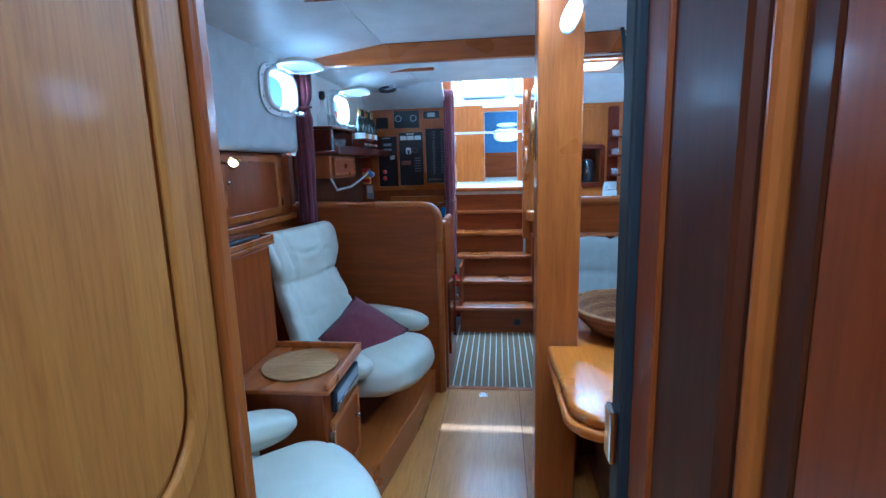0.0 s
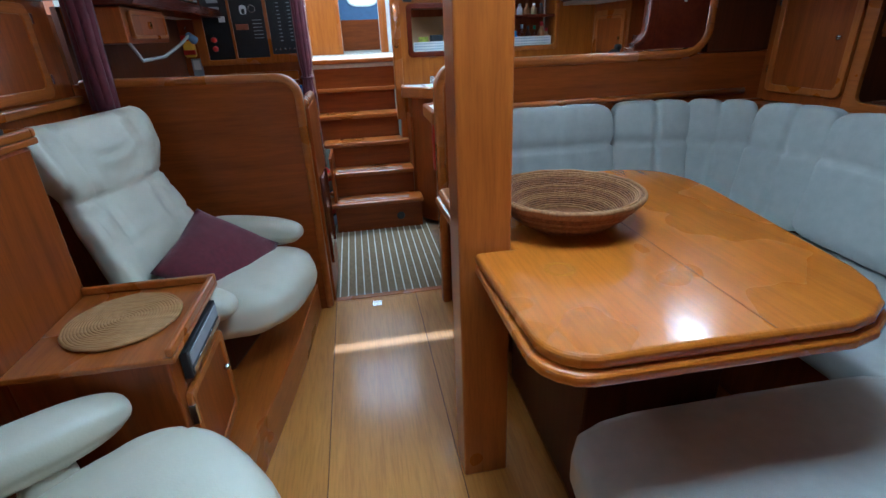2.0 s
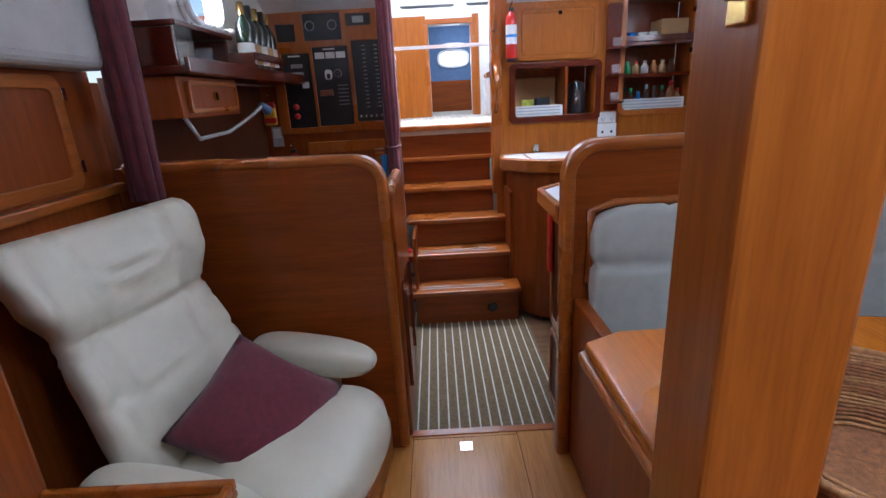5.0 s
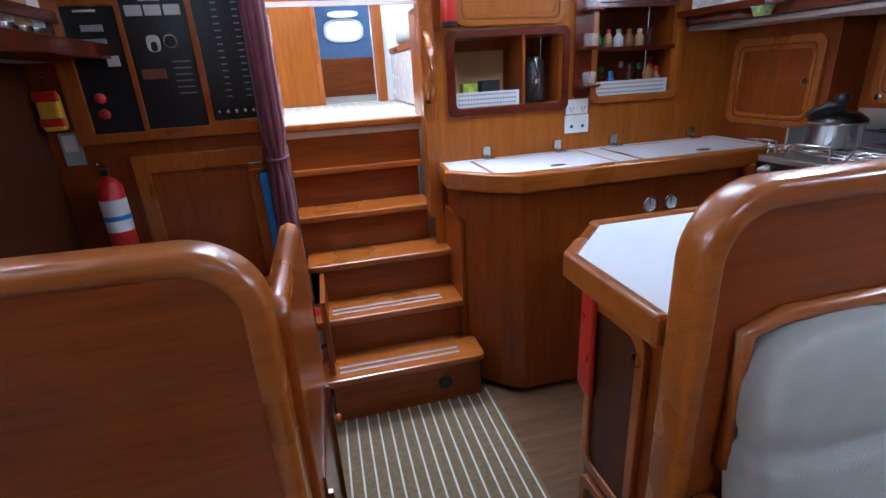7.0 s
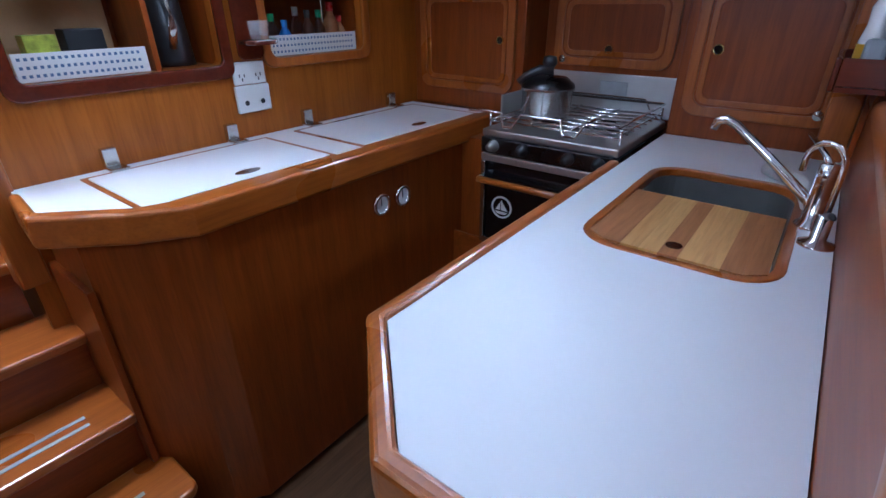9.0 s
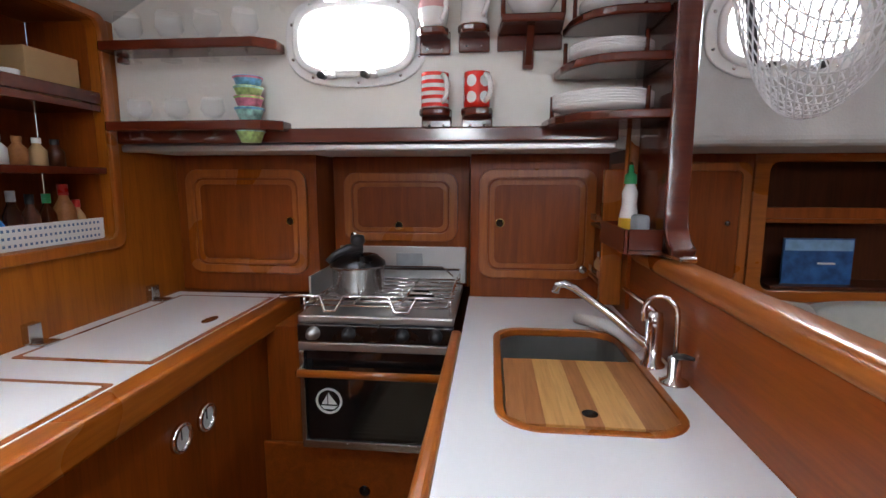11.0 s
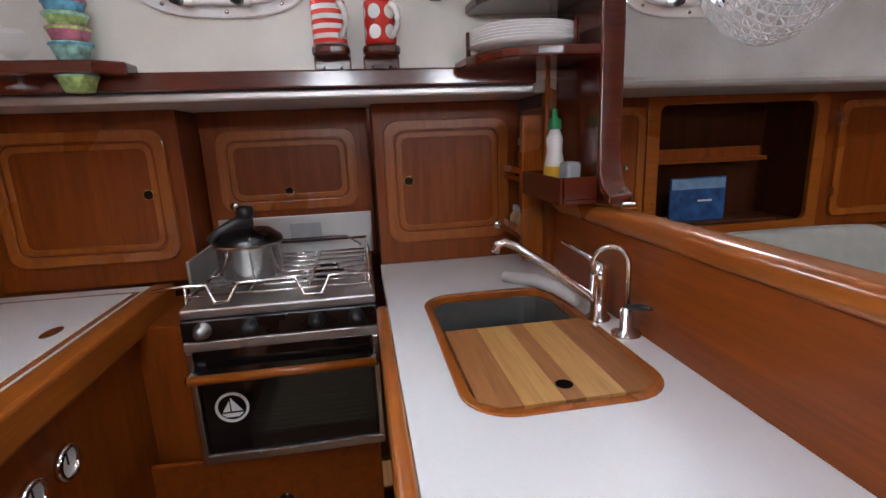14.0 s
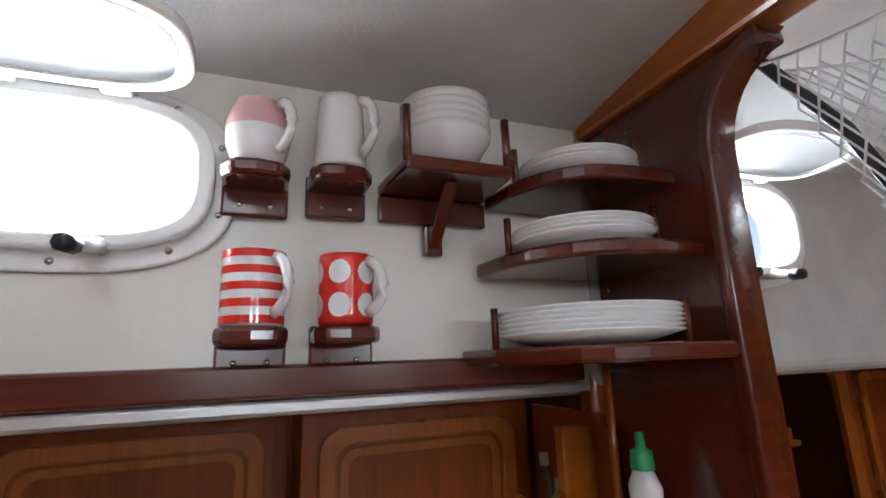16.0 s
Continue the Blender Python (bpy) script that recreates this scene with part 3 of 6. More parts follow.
# ---- stair ----
stair = thing("companionway_stair", "varnished teak companionway stair with open side treads", "stair", (-0.07, 4.1, -0.03))
for i in range(5):
    z = 0.205 + 0.18 * i; y = 3.755 + 0.168 * i
    xl, xr = (-0.37, 0.285 if i else 0.31) if i < 3 else (-0.39, 0.225)
    prism("tread", rrect(xl, xr, y, y + 0.20, 0.012 if i > 2 else 0.03), z - 0.03, z, TRIM, "z", 0.007, stair)
    if i < 2:
        for k in (0.05, 0.085):
            box("grip_strip", xl + 0.08, xr - 0.10, y + k, y + k + 0.012, z, z + 0.0015, GREYP, 0, stair)
    box("riser", (-0.31 if i < 3 else -0.39), xr - 0.012, y + 0.045, y + 0.06, (z - 0.21 if i else -0.03), z - 0.03, TEAK_X, 0.0, stair)
box("riser", -0.39, 0.225, 4.44, 4.455, 0.925, 1.10, TEAK_X, 0, stair)
box("nosing", -0.39, 0.240, 4.415, 4.46, 1.101, 1.134, TRIM, 0.008, stair)
box("stringer", -0.325, -0.305, 3.80, 4.178, -0.03, 0.53, TEAK, 0.003, stair)
box("stringer", 0.268, 0.285, 3.92, 4.178, -0.03, 0.75, TEAK, 0.003, stair)
lathe("vent", [(0, 0), (0.028, 0), (0.03, 0.006), (0.02, 0.008), (0, 0.004)], (0.14, 3.80, 0.07), BLACK, stair, 16, pose(0, 0, 0, 90))
for sx, x in ((1, 0.225), (-1, -0.395)):
    h = thing("grab_handle", "curved light teak grab handle on the companionway post", "handle", (x, 4.16, 1.3), "companionway handles")
    for zc in (1.34, 1.80):
        sweep("bar", [(x, 4.165, zc - 0.13), (x, 4.12, zc - 0.11), (x, 4.095, zc - 0.06), (x, 4.095, zc + 0.06), (x, 4.12, zc + 0.11), (x, 4.165, zc + 0.13)], 0.014, TRIM_Z, h)

# ---- galley ----
pen = thing("galley_peninsula", "white laminate peninsula with teak edge, doors below", "counter", (0.8, 2.9, -0.03))
lam = [(0.262, 2.648), (0.262, 2.960), (0.412, 3.118), (1.31, 3.118), (1.72, 3.118), (1.72, 2.648)]
prism("edge", [(0.234, 2.661), (0.234, 2.971), (0.399, 3.146), (1.31, 3.146), (1.31, 3.119), (0.411, 3.119), (0.261, 2.961), (0.261, 2.661)], 0.893, 0.953, TRIM, "z", 0.009, pen, 3)
S_IN = rrect(0.825, 1.347, 2.722, 3.017, 0.065, 7)
SNK2 = rrect(0.808, 1.365, 2.704, 3.035, 0.08, 7)
prism("worktop", [lam, SNK2], 0.905, 0.945, LAM, "z", 0.0, pen)
prism("sink_rim", [SNK2, S_IN], 0.929, 0.948, TRIM, "z", 0.003, pen)
prism("sink_wall", [rrect(0.821, 1.351, 2.718, 3.021, 0.066, 7), S_IN], 0.77, 0.928, SINKM, "z", 0.0, pen)
prism("sink_bottom", S_IN, 0.765, 0.775, SINKM, "z", 0.0, pen)
prism("body", [(0.30, 2.648), (0.30, 2.95), (0.43, 3.095), (1.29, 3.095), (1.29, 2.648)], 0.04, 0.764, TEAK, "z", 0.004, pen)
prism("apron", [[(0.30, 2.648), (0.30, 2.95), (0.43, 3.095), (1.70, 3.095), (1.70, 2.648)], rrect(0.809, 1.364, 2.705, 3.034, 0.07)], 0.764, 0.904, TEAK, "z", 0.0, pen)
panel_door(pen, "x", 0.30, 2.745, 2.94, 0.40, 0.86, -1, (TRIM_Z, DARK), 0.035, 0.025, (2.765, 0.80), False)
panel_door(pen, "x", 0.30, 2.745, 2.94, 0.03, 0.37, -1, (TRIM_Z, DARK), 0.035, 0.025, (2.78, 0.25), False)
# cutting board over half of the sink
board = thing("cutting_board", "striped beech cutting board with a hole, over the sink", "cutting board", (1.0, 2.87, 0.948))
for i in range(9):
    x0, x1 = 0.829, 1.125
    y0 = 2.726 + 0.0319 * i; y1 = y0 + 0.0319
    a = 0.02 if i in (0, 8) else 0.0
    lp = [(x0 + a * 1.2, y0), (x1, y0), (x1, y1), (x0 + (0.0 if i == 0 else a * 1.2), y1)] if i != 8 else [(x0, y0), (x1, y0), (x1, y1), (x0 + 0.024, y1)]
    prism("stave", lp, 0.932, 0.9495, (BEIGE, BEECH2, BEIGE)[i % 3] if i % 4 else BEECH2, "z", 0.0005, board)
prism("hole", oval(0.872, 2.87, 0.014, 0.014, 16, 2), 0.9490, 0.9505, SOOT, "z", 0, board)
# mixer tap and small pump tap
tap = thing("mixer_tap", "chrome mixer tap with long swivel spout", "tap", (1.16, 2.70, 0.945))
lathe("body", [(0.026, 0), (0.026, 0.008), (0.018, 0.016), (0.018, 0.10), (0.015, 0.122), (0, 0.127)], (1.115, 2.690, 0.945), CHROME, tap)
sweep("spout", [(1.115, 2.692, 0.985), (1.120, 2.715, 1.003), (1.138, 2.79, 1.062), (1.155, 2.855, 1.108), (1.160, 2.877, 1.117), (1.163, 2.892, 1.112), (1.164, 2.897, 1.095)], [0.012, 0.011, 0.009, 0.009, 0.009, 0.009, 0.009], CHROME, tap)
sweep("lever", [(1.115, 2.690, 1.065), (1.147, 2.703, 1.078), (1.20, 2.735, 1.10)], [0.008, 0.005, 0.004], CHROME, tap)
tap2 = thing("water_filter_tap", "small chrome swan-neck tap with black lever", "tap", (0.875, 2.70, 0.945))
lathe("base", [(0.028, 0), (0.028, 0.006), (0.013, 0.012), (0.013, 0.055), (0, 0.06)], (1.03, 2.675, 0.945), CHROME, tap2)
sweep("neck", [(1.03, 2.675, 0.99)] + [(1.03 + 0.018 * (1 - math.cos(a)), 2.675 + 0.027 * (1 - math.cos(a)), 1.085 + 0.033 * math.sin(a)) for a in np.linspace(0, math.pi, 9)] + [(1.066, 2.729, 1.062)], 0.0052, CHROME, tap2)
sweep("lever", [(1.03, 2.675, 1.0), (1.0, 2.67, 1.012), (0.965, 2.668, 1.02)], [0.007, 0.006, 0.004], BLACK, tap2)
cloth = thing("dish_cloth", "rolled white dish cloth beside the tap", "cloth", (1.35, 2.73, 0.95))
sweep("roll", [(1.20, 2.70, 0.960), (1.29, 2.71, 0.964), (1.36, 2.735, 0.964), (1.43, 2.80, 0.960)], [0.014, 0.018, 0.018, 0.014], PAPER, cloth, 10)

ctr = thing("galley_counter", "teak counter with white lids over an icebox", "counter", (0.9, 4.0, -0.03))
prism("worktop", [(0.255, 4.178), (0.245, 3.93), (0.375, 3.80), (0.46, 3.765), (1.69, 3.765), (1.69, 4.178)], 0.905, 0.944, LAM, "z", 0, ctr)
prism("edge", [(0.235, 4.10), (0.215, 3.91), (0.345, 3.775), (0.45, 3.705), (1.66, 3.705), (1.66, 3.764), (0.461, 3.764), (0.374, 3.799), (0.244, 3.931), (0.258, 4.10)], 0.885, 0.958, TRIM, "z", 0.010, ctr, 3)
body = prism("body", [(0.285, 4.178), (0.285, 3.93), (0.40, 3.79), (0.475, 3.735), (1.66, 3.735), (1.66, 4.178)], 0.0, 0.884, TEAK, "z", 0.006, ctr)
box("plinth", 0.44, 1.66, 3.78, 4.17, -0.03, 0.0, BLACK, 0, ctr)
for x0, x1, y0, y1 in ((0.395, 0.90, 3.80, 4.12), (1.03, 1.62, 3.80, 4.12)):
    prism("lid_gap", [rrect(x0 - 0.012, x1 + 0.012, y0 - 0.012, y1 + 0.012, 0.004), rrect(x0, x1, y0, y1, 0.002)], 0.943, 0.9462, TRIM, "z", 0, ctr)
    prism("lid", rrect(x0 + 0.002, x1 - 0.002, y0 + 0.002, y1 - 0.002, 0.003), 0.943, 0.9475, LAM, "z", 0.001, ctr)
    prism("lid_pull", oval((x0 + x1) / 2 + 0.02, y0 + 0.05, 0.035, 0.017, 20, 2), 0.947, 0.9495, STEEL, "z", 0.0008, ctr)
    for hx in (x0 + 0.06, x1 - 0.10):
        box("hinge", hx, hx + 0.035, 4.155, 4.179, 0.948, 1.0, STEEL, 0.003, ctr); box("hinge_leaf", hx - 0.005, hx + 0.04, 4.11, 4.156, 0.948, 0.956, STEEL, 0.003, ctr)
for gx in (1.015, 1.112):
    lathe("gauge_rim", [(0.026, 0), (0.034, 0.002), (0.034, 0.012), (0.027, 0.014), (0.026, 0.004)], (gx, 3.735, 0.775), CHROME, ctr, 24, pose(0, 0, 0, 90))
    lathe("gauge_face", [(0, 0.005), (0.027, 0.005)], (gx, 3.735, 0.775), PAPER, ctr, 24, pose(0, 0, 0, 90))
    box("gauge_needle", gx - 0.001, gx + 0.001, 3.727, 3.7295, 0.77, 0.795, BLACK, 0, ctr)

# outboard lockers of the galley
for nm, y0, y1, x, hole in (("one", 3.655, 4.178, 1.72, (3.75, 1.205)), ("two", 3.125, 3.645, 1.87, (3.39, 1.18)), ("three", 2.66, 3.115, 1.72, (3.015, 1.205))):
    l = thing("galley_locker", "teak locker with framed door and finger hole", "locker", (x, (y0 + y1) / 2, 0.95), "galley lockers")
    box("body", x, 1.95, y0, y1, 0.945, 1.435, TEAK, 0.003, l)
    z0, z1 = (1.12, 1.375) if nm == "two" else (1.015, 1.385)
    ya, yb = {"one": (3.69, 4.135), "two": (3.17, 3.60), "three": (2.70, 3.085)}[nm]
    panel_door(l, "x", x - 0.001, ya, yb, z0, z1, -1, (TRIM_Z, TEAK), 0.045, 0.03, hole)
    if nm != "one":
        by = 3.565 if nm == "two" else 2.735
        lathe("catch_button", [(0, 0.004), (0.013, 0.004), (0.014, 0)], (x - 0.014, by, z0 + (0.02 if nm == "two" else 0.035)), STEEL, l, 16, pose(0, 0, 0, 0, -90))
tagged(box("wall_under_deck", 1.50, 1.95, 2.66, 4.178, 1.436, 1.468, CEIL, 0), "underside of the side deck above the lockers", "wall", kind=S)
tagged(box("trim_steel_strip", 1.468, 1.50, 2.70, 4.178, 1.433, 1.455, BRUSH, 0.006), "stainless strip along the shelf edge", "trim", kind=S)
tagged(box("trim_shelf_edge", 1.455, 1.49, 2.70, 4.178, 1.456, 1.498, MAHOG, 0.005), "dark mahogany moulding above the lockers", "trim", kind=S)

# stove
st = thing("gimballed_stove", "stainless marine stove with two burners and oven", "stove", (1.55, 3.38, 0.2))
X0, X1, Y0, Y1 = 1.372, 1.85, 3.145, 3.60
box("oven_body", X0 + 0.02, X1 - 0.02, Y0 + 0.004, Y1 - 0.004, 0.55, 0.935, SOOT, 0.004, st)
box("top_tray", X0, X1 - 0.02, Y0, Y1, 0.938, 0.963, BRUSH, 0.006, st)
box("control_panel", X0 - 0.005, X0 + 0.02, Y0, Y1, 0.885, 0.937, DSTEEL, 0.004, st)
box("door_glass", X0 + 0.008, X0 + 0.02, Y0 + 0.02, Y1 - 0.02, 0.575, 0.855, SOOT, 0.002, st)
box("panel_strip", X0 - 0.002, X0 + 0.018, Y0, Y1, 0.857, 0.882, BRUSH, 0.003, st)
box("foot_rail", X0, X0 + 0.02, Y0, Y1, 0.55, 0.575, STEEL, 0.004, st)
for y in (Y0 + 0.008, Y1 - 0.008):
    box("door_post", X0 - 0.002, X0 + 0.02, y - 0.008, y + 0.008, 0.575, 0.855, STEEL, 0.003, st)
box("back_splash", 1.846, 1.858, Y0 - 0.01, Y1 + 0.02, 0.963, 1.10, BRUSH, 0.003, st)
box("side_splash", 1.50, 1.85, Y1 + 0.004, Y1 + 0.012, 0.963, 1.05, BRUSH, 0.003, st)
box("rating_plate", 1.842, 1.847, 3.30, 3.40, 1.01, 1.075, GREYP, 0.001, st)
sweep("door_handle", [(X0 - 0.035, Y0 + 0.01, 0.80), (X0 - 0.035, Y1 - 0.01, 0.80)], 0.012, TRIM_Y, st)
for y in (Y0 + 0.015, Y1 - 0.015):
    sweep("handle_arm", [(X0, y, 0.80), (X0 - 0.035, y, 0.80)], 0.014, STEEL, st)
for y in (3.195, 3.29, 3.445, 3.55):
    lathe("knob", [(0.02, 0), (0.02, 0.008), (0.014, 0.012), (0.013, 0.03), (0, 0.031)], (X0 - 0.005, y, 0.912), BLACK if y < 3.5 else BRUSH, st, 16, pose(0, 0, 0, 0, -90))
prism("badge_ring", [oval(3.515, 0.700, 0.04, 0.04, 24, 2), oval(3.515, 0.700, 0.034, 0.034, 24, 2)], X0 + 0.004, X0 + 0.0075, PAPER, "x", 0, st)
prism("badge_sail", [(3.517, 0.690), (3.492, 0.690), (3.517, 0.725)], X0 + 0.004, X0 + 0.0075, PAPER, "x", 0, st)
prism("badge_sail", [(3.521, 0.690), (3.538, 0.690), (3.521, 0.718)], X0 + 0.004, X0 + 0.0075, PAPER, "x", 0, st)
prism("badge_hull", [(3.49, 0.684), (3.54, 0.684), (3.53, 0.675), (3.50, 0.675)], X0 + 0.004, X0 + 0.0075, PAPER, "x", 0, st)
for cy in (3.27, 3.49):
    lathe("burner", [(0.045, 0), (0.045, 0.01), (0.03, 0.02), (0, 0.02)], (1.60, cy, 0.963), SOOT, st, 20)
    lathe("drip_bowl", [(0.08, 0.001), (0.075, 0.004), (0.05, 0.002)], (1.60, cy, 0.963), CHROME, st, 24)
bm = bmesh.new()
for y in np.linspace(Y0 + 0.02, Y1 - 0.02, 4):
    sweep_into(bm, [(X0 + 0.03, y, 0.990), (X1 - 0.05, y, 0.990)], 0.0035, 6)
for x in np.linspace(X0 + 0.03, X1 - 0.05, 8):
    sweep_into(bm, [(x, Y0 + 0.01, 0.985), (x, Y1 - 0.01, 0.985)], 0.004, 6)
for x in (X0 + 0.03, X1 - 0.05):
    for y in (Y0 + 0.012, Y1 - 0.012):
        sweep_into(bm, [(x, y, 0.960), (x, y, 1.010)], 0.004, 6)
finish("grate", bm, CHROME, st, True)
bm = bmesh.new()
sweep_into(bm, [(X0 - 0.02, Y1 + 0.04, 1.020), (X0 + 0.0, Y1 - 0.02, 1.020), (X0, 3.53, 1.018), (X0 - 0.02, 3.51, 0.982), (X0 - 0.02, 3.48, 0.982), (X0, 3.46, 1.020), (X0, 3.33, 1.020), (X0 - 0.02, 3.31, 0.982), (X0 - 0.02, 3.27, 0.982), (X0, 3.25, 1.020), (X0, Y0 + 0.01, 1.020), (X0 + 0.2, Y0 + 0.01, 1.022), (X1 - 0.04, Y0 + 0.01, 1.022), (X1 - 0.04, Y1 - 0.01, 1.022)], 0.0045, 6)
sweep_into(bm, [(X1 - 0.15, Y0 + 0.03, 1.02), (X1 - 0.04, 3.22, 1.03), (X1 - 0.04, 3.5, 1.03)], 0.003, 6)
finish("fiddle_rail", bm, CHROME, st, True)
box("drawer_front", 1.40, 1.415, 3.16, 3.74, -0.03, 0.545, TEAK_X, 0.004, st)
lathe("drawer_hole", [(0, 0.003), (0.015, 0.003), (0.018, 0)], (1.40, 3.42, 0.40), SOOT, st, 16, pose(0, 0, 0, 0, -90))
box("side_filler", 1.45, 1.72, 3.612, 3.76, 0.0, 0.90, TEAK, 0.003, st)
pot = thing("pressure_cooker", "steel pressure cooker with black handle on the stove", "pot", (1.58, 3.46, 0.995))
lathe("body", [(0, 0), (0.075, 0), (0.082, 0.008), (0.082, 0.075), (0.088, 0.08), (0.088, 0.088)], (1.55, 3.465, 0.995), STEEL, pot, 28)
lathe("lid", [(0.088, 0.086), (0.086, 0.098), (0.06, 0.118), (0.02, 0.124), (0, 0.125)], (1.55, 3.465, 0.995), DSTEEL, pot, 28)
lathe("knob", [(0.016, 0.12), (0.014, 0.145), (0.024, 0.16), (0.02, 0.18), (0, 0.184)], (1.55, 3.465, 0.995), BLACK, pot, 16)
sweep("handle", [(1.55, 3.45, 1.135), (1.53, 3.49, 1.135), (1.515, 3.53, 1.115), (1.505, 3.55, 1.095)], [0.014, 0.015, 0.012, 0.010], BLACK, pot, 8)

# ---- screen bulkhead between saloon and galley ----
scr = [(0.262, -0.03), (0.262, 1.05)] + [(0.262 + 0.096 * (1 - math.cos(a)), 1.05 + 0.096 * math.sin(a)) for a in np.linspace(0.2, math.pi / 2, 7)] + [(1.95, 1.146), (1.95, -0.03)]
tagged(prism("wall_screen", scr, 2.602, 2.646, TEAK_X, "y", 0.0), "low teak bulkhead between saloon and galley", "wall", kind=S)
cap = [(0.258, -0.028), (0.258, 1.05)] + [(0.258 + 0.10 * (1 - math.cos(a)), 1.05 + 0.10 * math.sin(a)) for a in np.linspace(0.06, math.pi / 2, 16)] + [(1.38, 1.15)] + [(1.41 + 0.11 * math.sin(a), 1.26 - 0.11 * math.cos(a)) for a in np.linspace(0.1, 1.5, 12)] + [(1.52, 1.884)]
tagged(cap_band("trim_screen_cap", cap, 2.591, 2.657, 0.018, 0.024, TRIM, 0.016), "rounded varnished teak capping of the low bulkhead", "capping", kind=S)
tagged(prism("wall_screen_side", [(1.53, 1.152), (2.12, 1.152), (2.12, 1.99), (1.53, 1.99)], 2.604, 2.644, DARK, "y", 0.0), "dark wood end of the bulkhead", "wall", kind=S)
edge = [(1.128 + 0.10 * math.cos(a), 1.755 + 0.125 * math.sin(a)) for a in np.linspace(math.pi / 2, 0, 9)] + [(1.228, 1.5), (1.226, 1.28), (1.218, 1.235), (1.195, 1.205), (1.16, 1.186)]
bd = edge + [(1.16, 1.174), (1.475, 1.174), (1.475, 1.884), (1.12, 1.884)]
tagged(prism("wall_plate_board", bd, 2.603, 2.640, MAHOG, "y", 0.004), "glossy mahogany board carrying the plate shelves", "board", kind=S)
tagged(cap_band("trim_board_edge", edge, 2.597, 2.650, 0.006, 0.014, MAHOG, 0.005), "rounded mahogany edge moulding of the plate board", "trim", kind=S)
tagged(box("trim_board_foot", 1.125, 1.165, 2.606, 2.642, 1.172, 1.187, CHROME, 0.005), "small chrome tip at the foot of the board", "trim", kind=S)
tagged(box("post_mast_support", 0.115, 0.25, 1.515, 1.63, 0.0, 1.985, TRIM_Z, 0.006), "varnished square teak post from floor to ceiling", "post", kind=S)

# ---- saloon, table side ----
tb = thing("saloon_table", "varnished teak saloon table with rounded double edge", "table", (0.6, 1.6, 0))
top = [(0.245, 2.105), (0.155, 2.06), (0.155, 1.645), (0.25, 1.645), (0.25, 1.50), (0.15, 1.50), (0.165, 1.17)] + [(0.265 - 0.10 * math.sin(a), 1.14 - 0.10 * math.cos(a) + 0.0) for a in np.linspace(1.4, 0.1, 5)] + [(0.74, 1.035), (0.80, 1.05), (0.86, 1.085), (0.905, 1.14), (0.935, 1.22), (1.03, 1.80), (1.035, 1.92), (1.0, 2.03), (0.93, 2.09), (0.83, 2.115)]
cx0, cy0 = 0.57, 1.57
prism("top", top, 0.745, 0.775, TABLE, "z", 0.012, tb, 4)
prism("lower_edge", [(cx0 + (x - cx0) * 1.03, cy0 + (y - cy0) * 1.02) if not 1.49 < y < 1.65 or x > 0.3 else (x, y) for x, y in top], 0.718, 0.745, TABLE, "z", 0.010, tb, 3)
box("leaf_seam", 0.588, 0.592, 1.05, 2.095, 0.7745, 0.7755, TEAK, 0, tb)
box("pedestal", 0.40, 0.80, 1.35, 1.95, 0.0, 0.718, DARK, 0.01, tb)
lathe("ring_mark", [(0.024, 0.0), (0.036, 0.0)], (0.315, 1.36, 0.7758), DOORW, tb, 24)
# wide woven bowl
bw = thing("basket_bowl", "wide brown coiled cane bowl on the table", "bowl", (0.47, 1.66, 0.776))
prof = [(0.0, 0.0), (0.105, 0.0)]
for i in range(14):
    t = i / 13
    r = 0.105 + 0.094 * t ** 0.75; z = 0.003 + 0.082 * t
    prof += [(r, z), (r + 0.005, z + 0.0035)]
prof += [(0.204, 0.088), (0.200, 0.094), (0.191, 0.091)]
for i in range(13, -1, -1):
    t = i / 13
    r = 0.095 + 0.093 * t ** 0.75; z = 0.010 + 0.080 * t
    prof += [(r, z), (r - 0.004, z - 0.003)]
prof += [(0.0, 0.008)]
lathe("shell", prof, (0.445, 1.635, 0.776), BASKET, bw, 48)
for nm, mt, rows in (("coil", BASKET, (2, 3, 4, 8, 9, 10, 13, 14, 15, 16)), ("light_coil", CANE, (0, 1, 5, 6, 7, 11, 12, 17, 18, 19))):
    bm = bmesh.new()
    for i in rows:
        t = i / 19
        for r, z in ((0.110 + 0.092 * t ** 0.75, 0.781 + 0.082 * t), (0.096 + 0.089 * t ** 0.75, 0.789 + 0.078 * t)):
            sweep_into(bm, [(0.445 + r * math.cos(a), 1.635 + r * math.sin(a), z + 0.0009 * math.sin(a * 11 + i)) for a in np.linspace(0, 2 * math.pi, 44, endpoint=False)], 0.0031 + 0.0004 * math.sin(i * 3), 6, True)
    finish(nm, bm, mt, bw, True)
sweep("rim", [(0.445 + 0.2 * math.cos(a), 1.635 + 0.2 * math.sin(a), 0.868 + 0.001 * math.sin(a * 13)) for a in np.linspace(0, 2 * math.pi, 52, endpoint=False)], 0.0066, CANE, bw, 8, True)
bm = bmesh.new()
for i in range(9):
    a = 2 * math.pi * i / 9
    vs = [bm.verts.new((0.445 + r * math.cos(a + d), 1.635 + r * math.sin(a + d), z)) for r, d, z in ((0.118, -0.16, 0.801), (0.118, 0.16, 0.801), (0.150, 0, 0.8235))]
    bm.faces.new(vs)
tagged(finish("woven_triangles", bm, DARK, bw), kind="stuff")
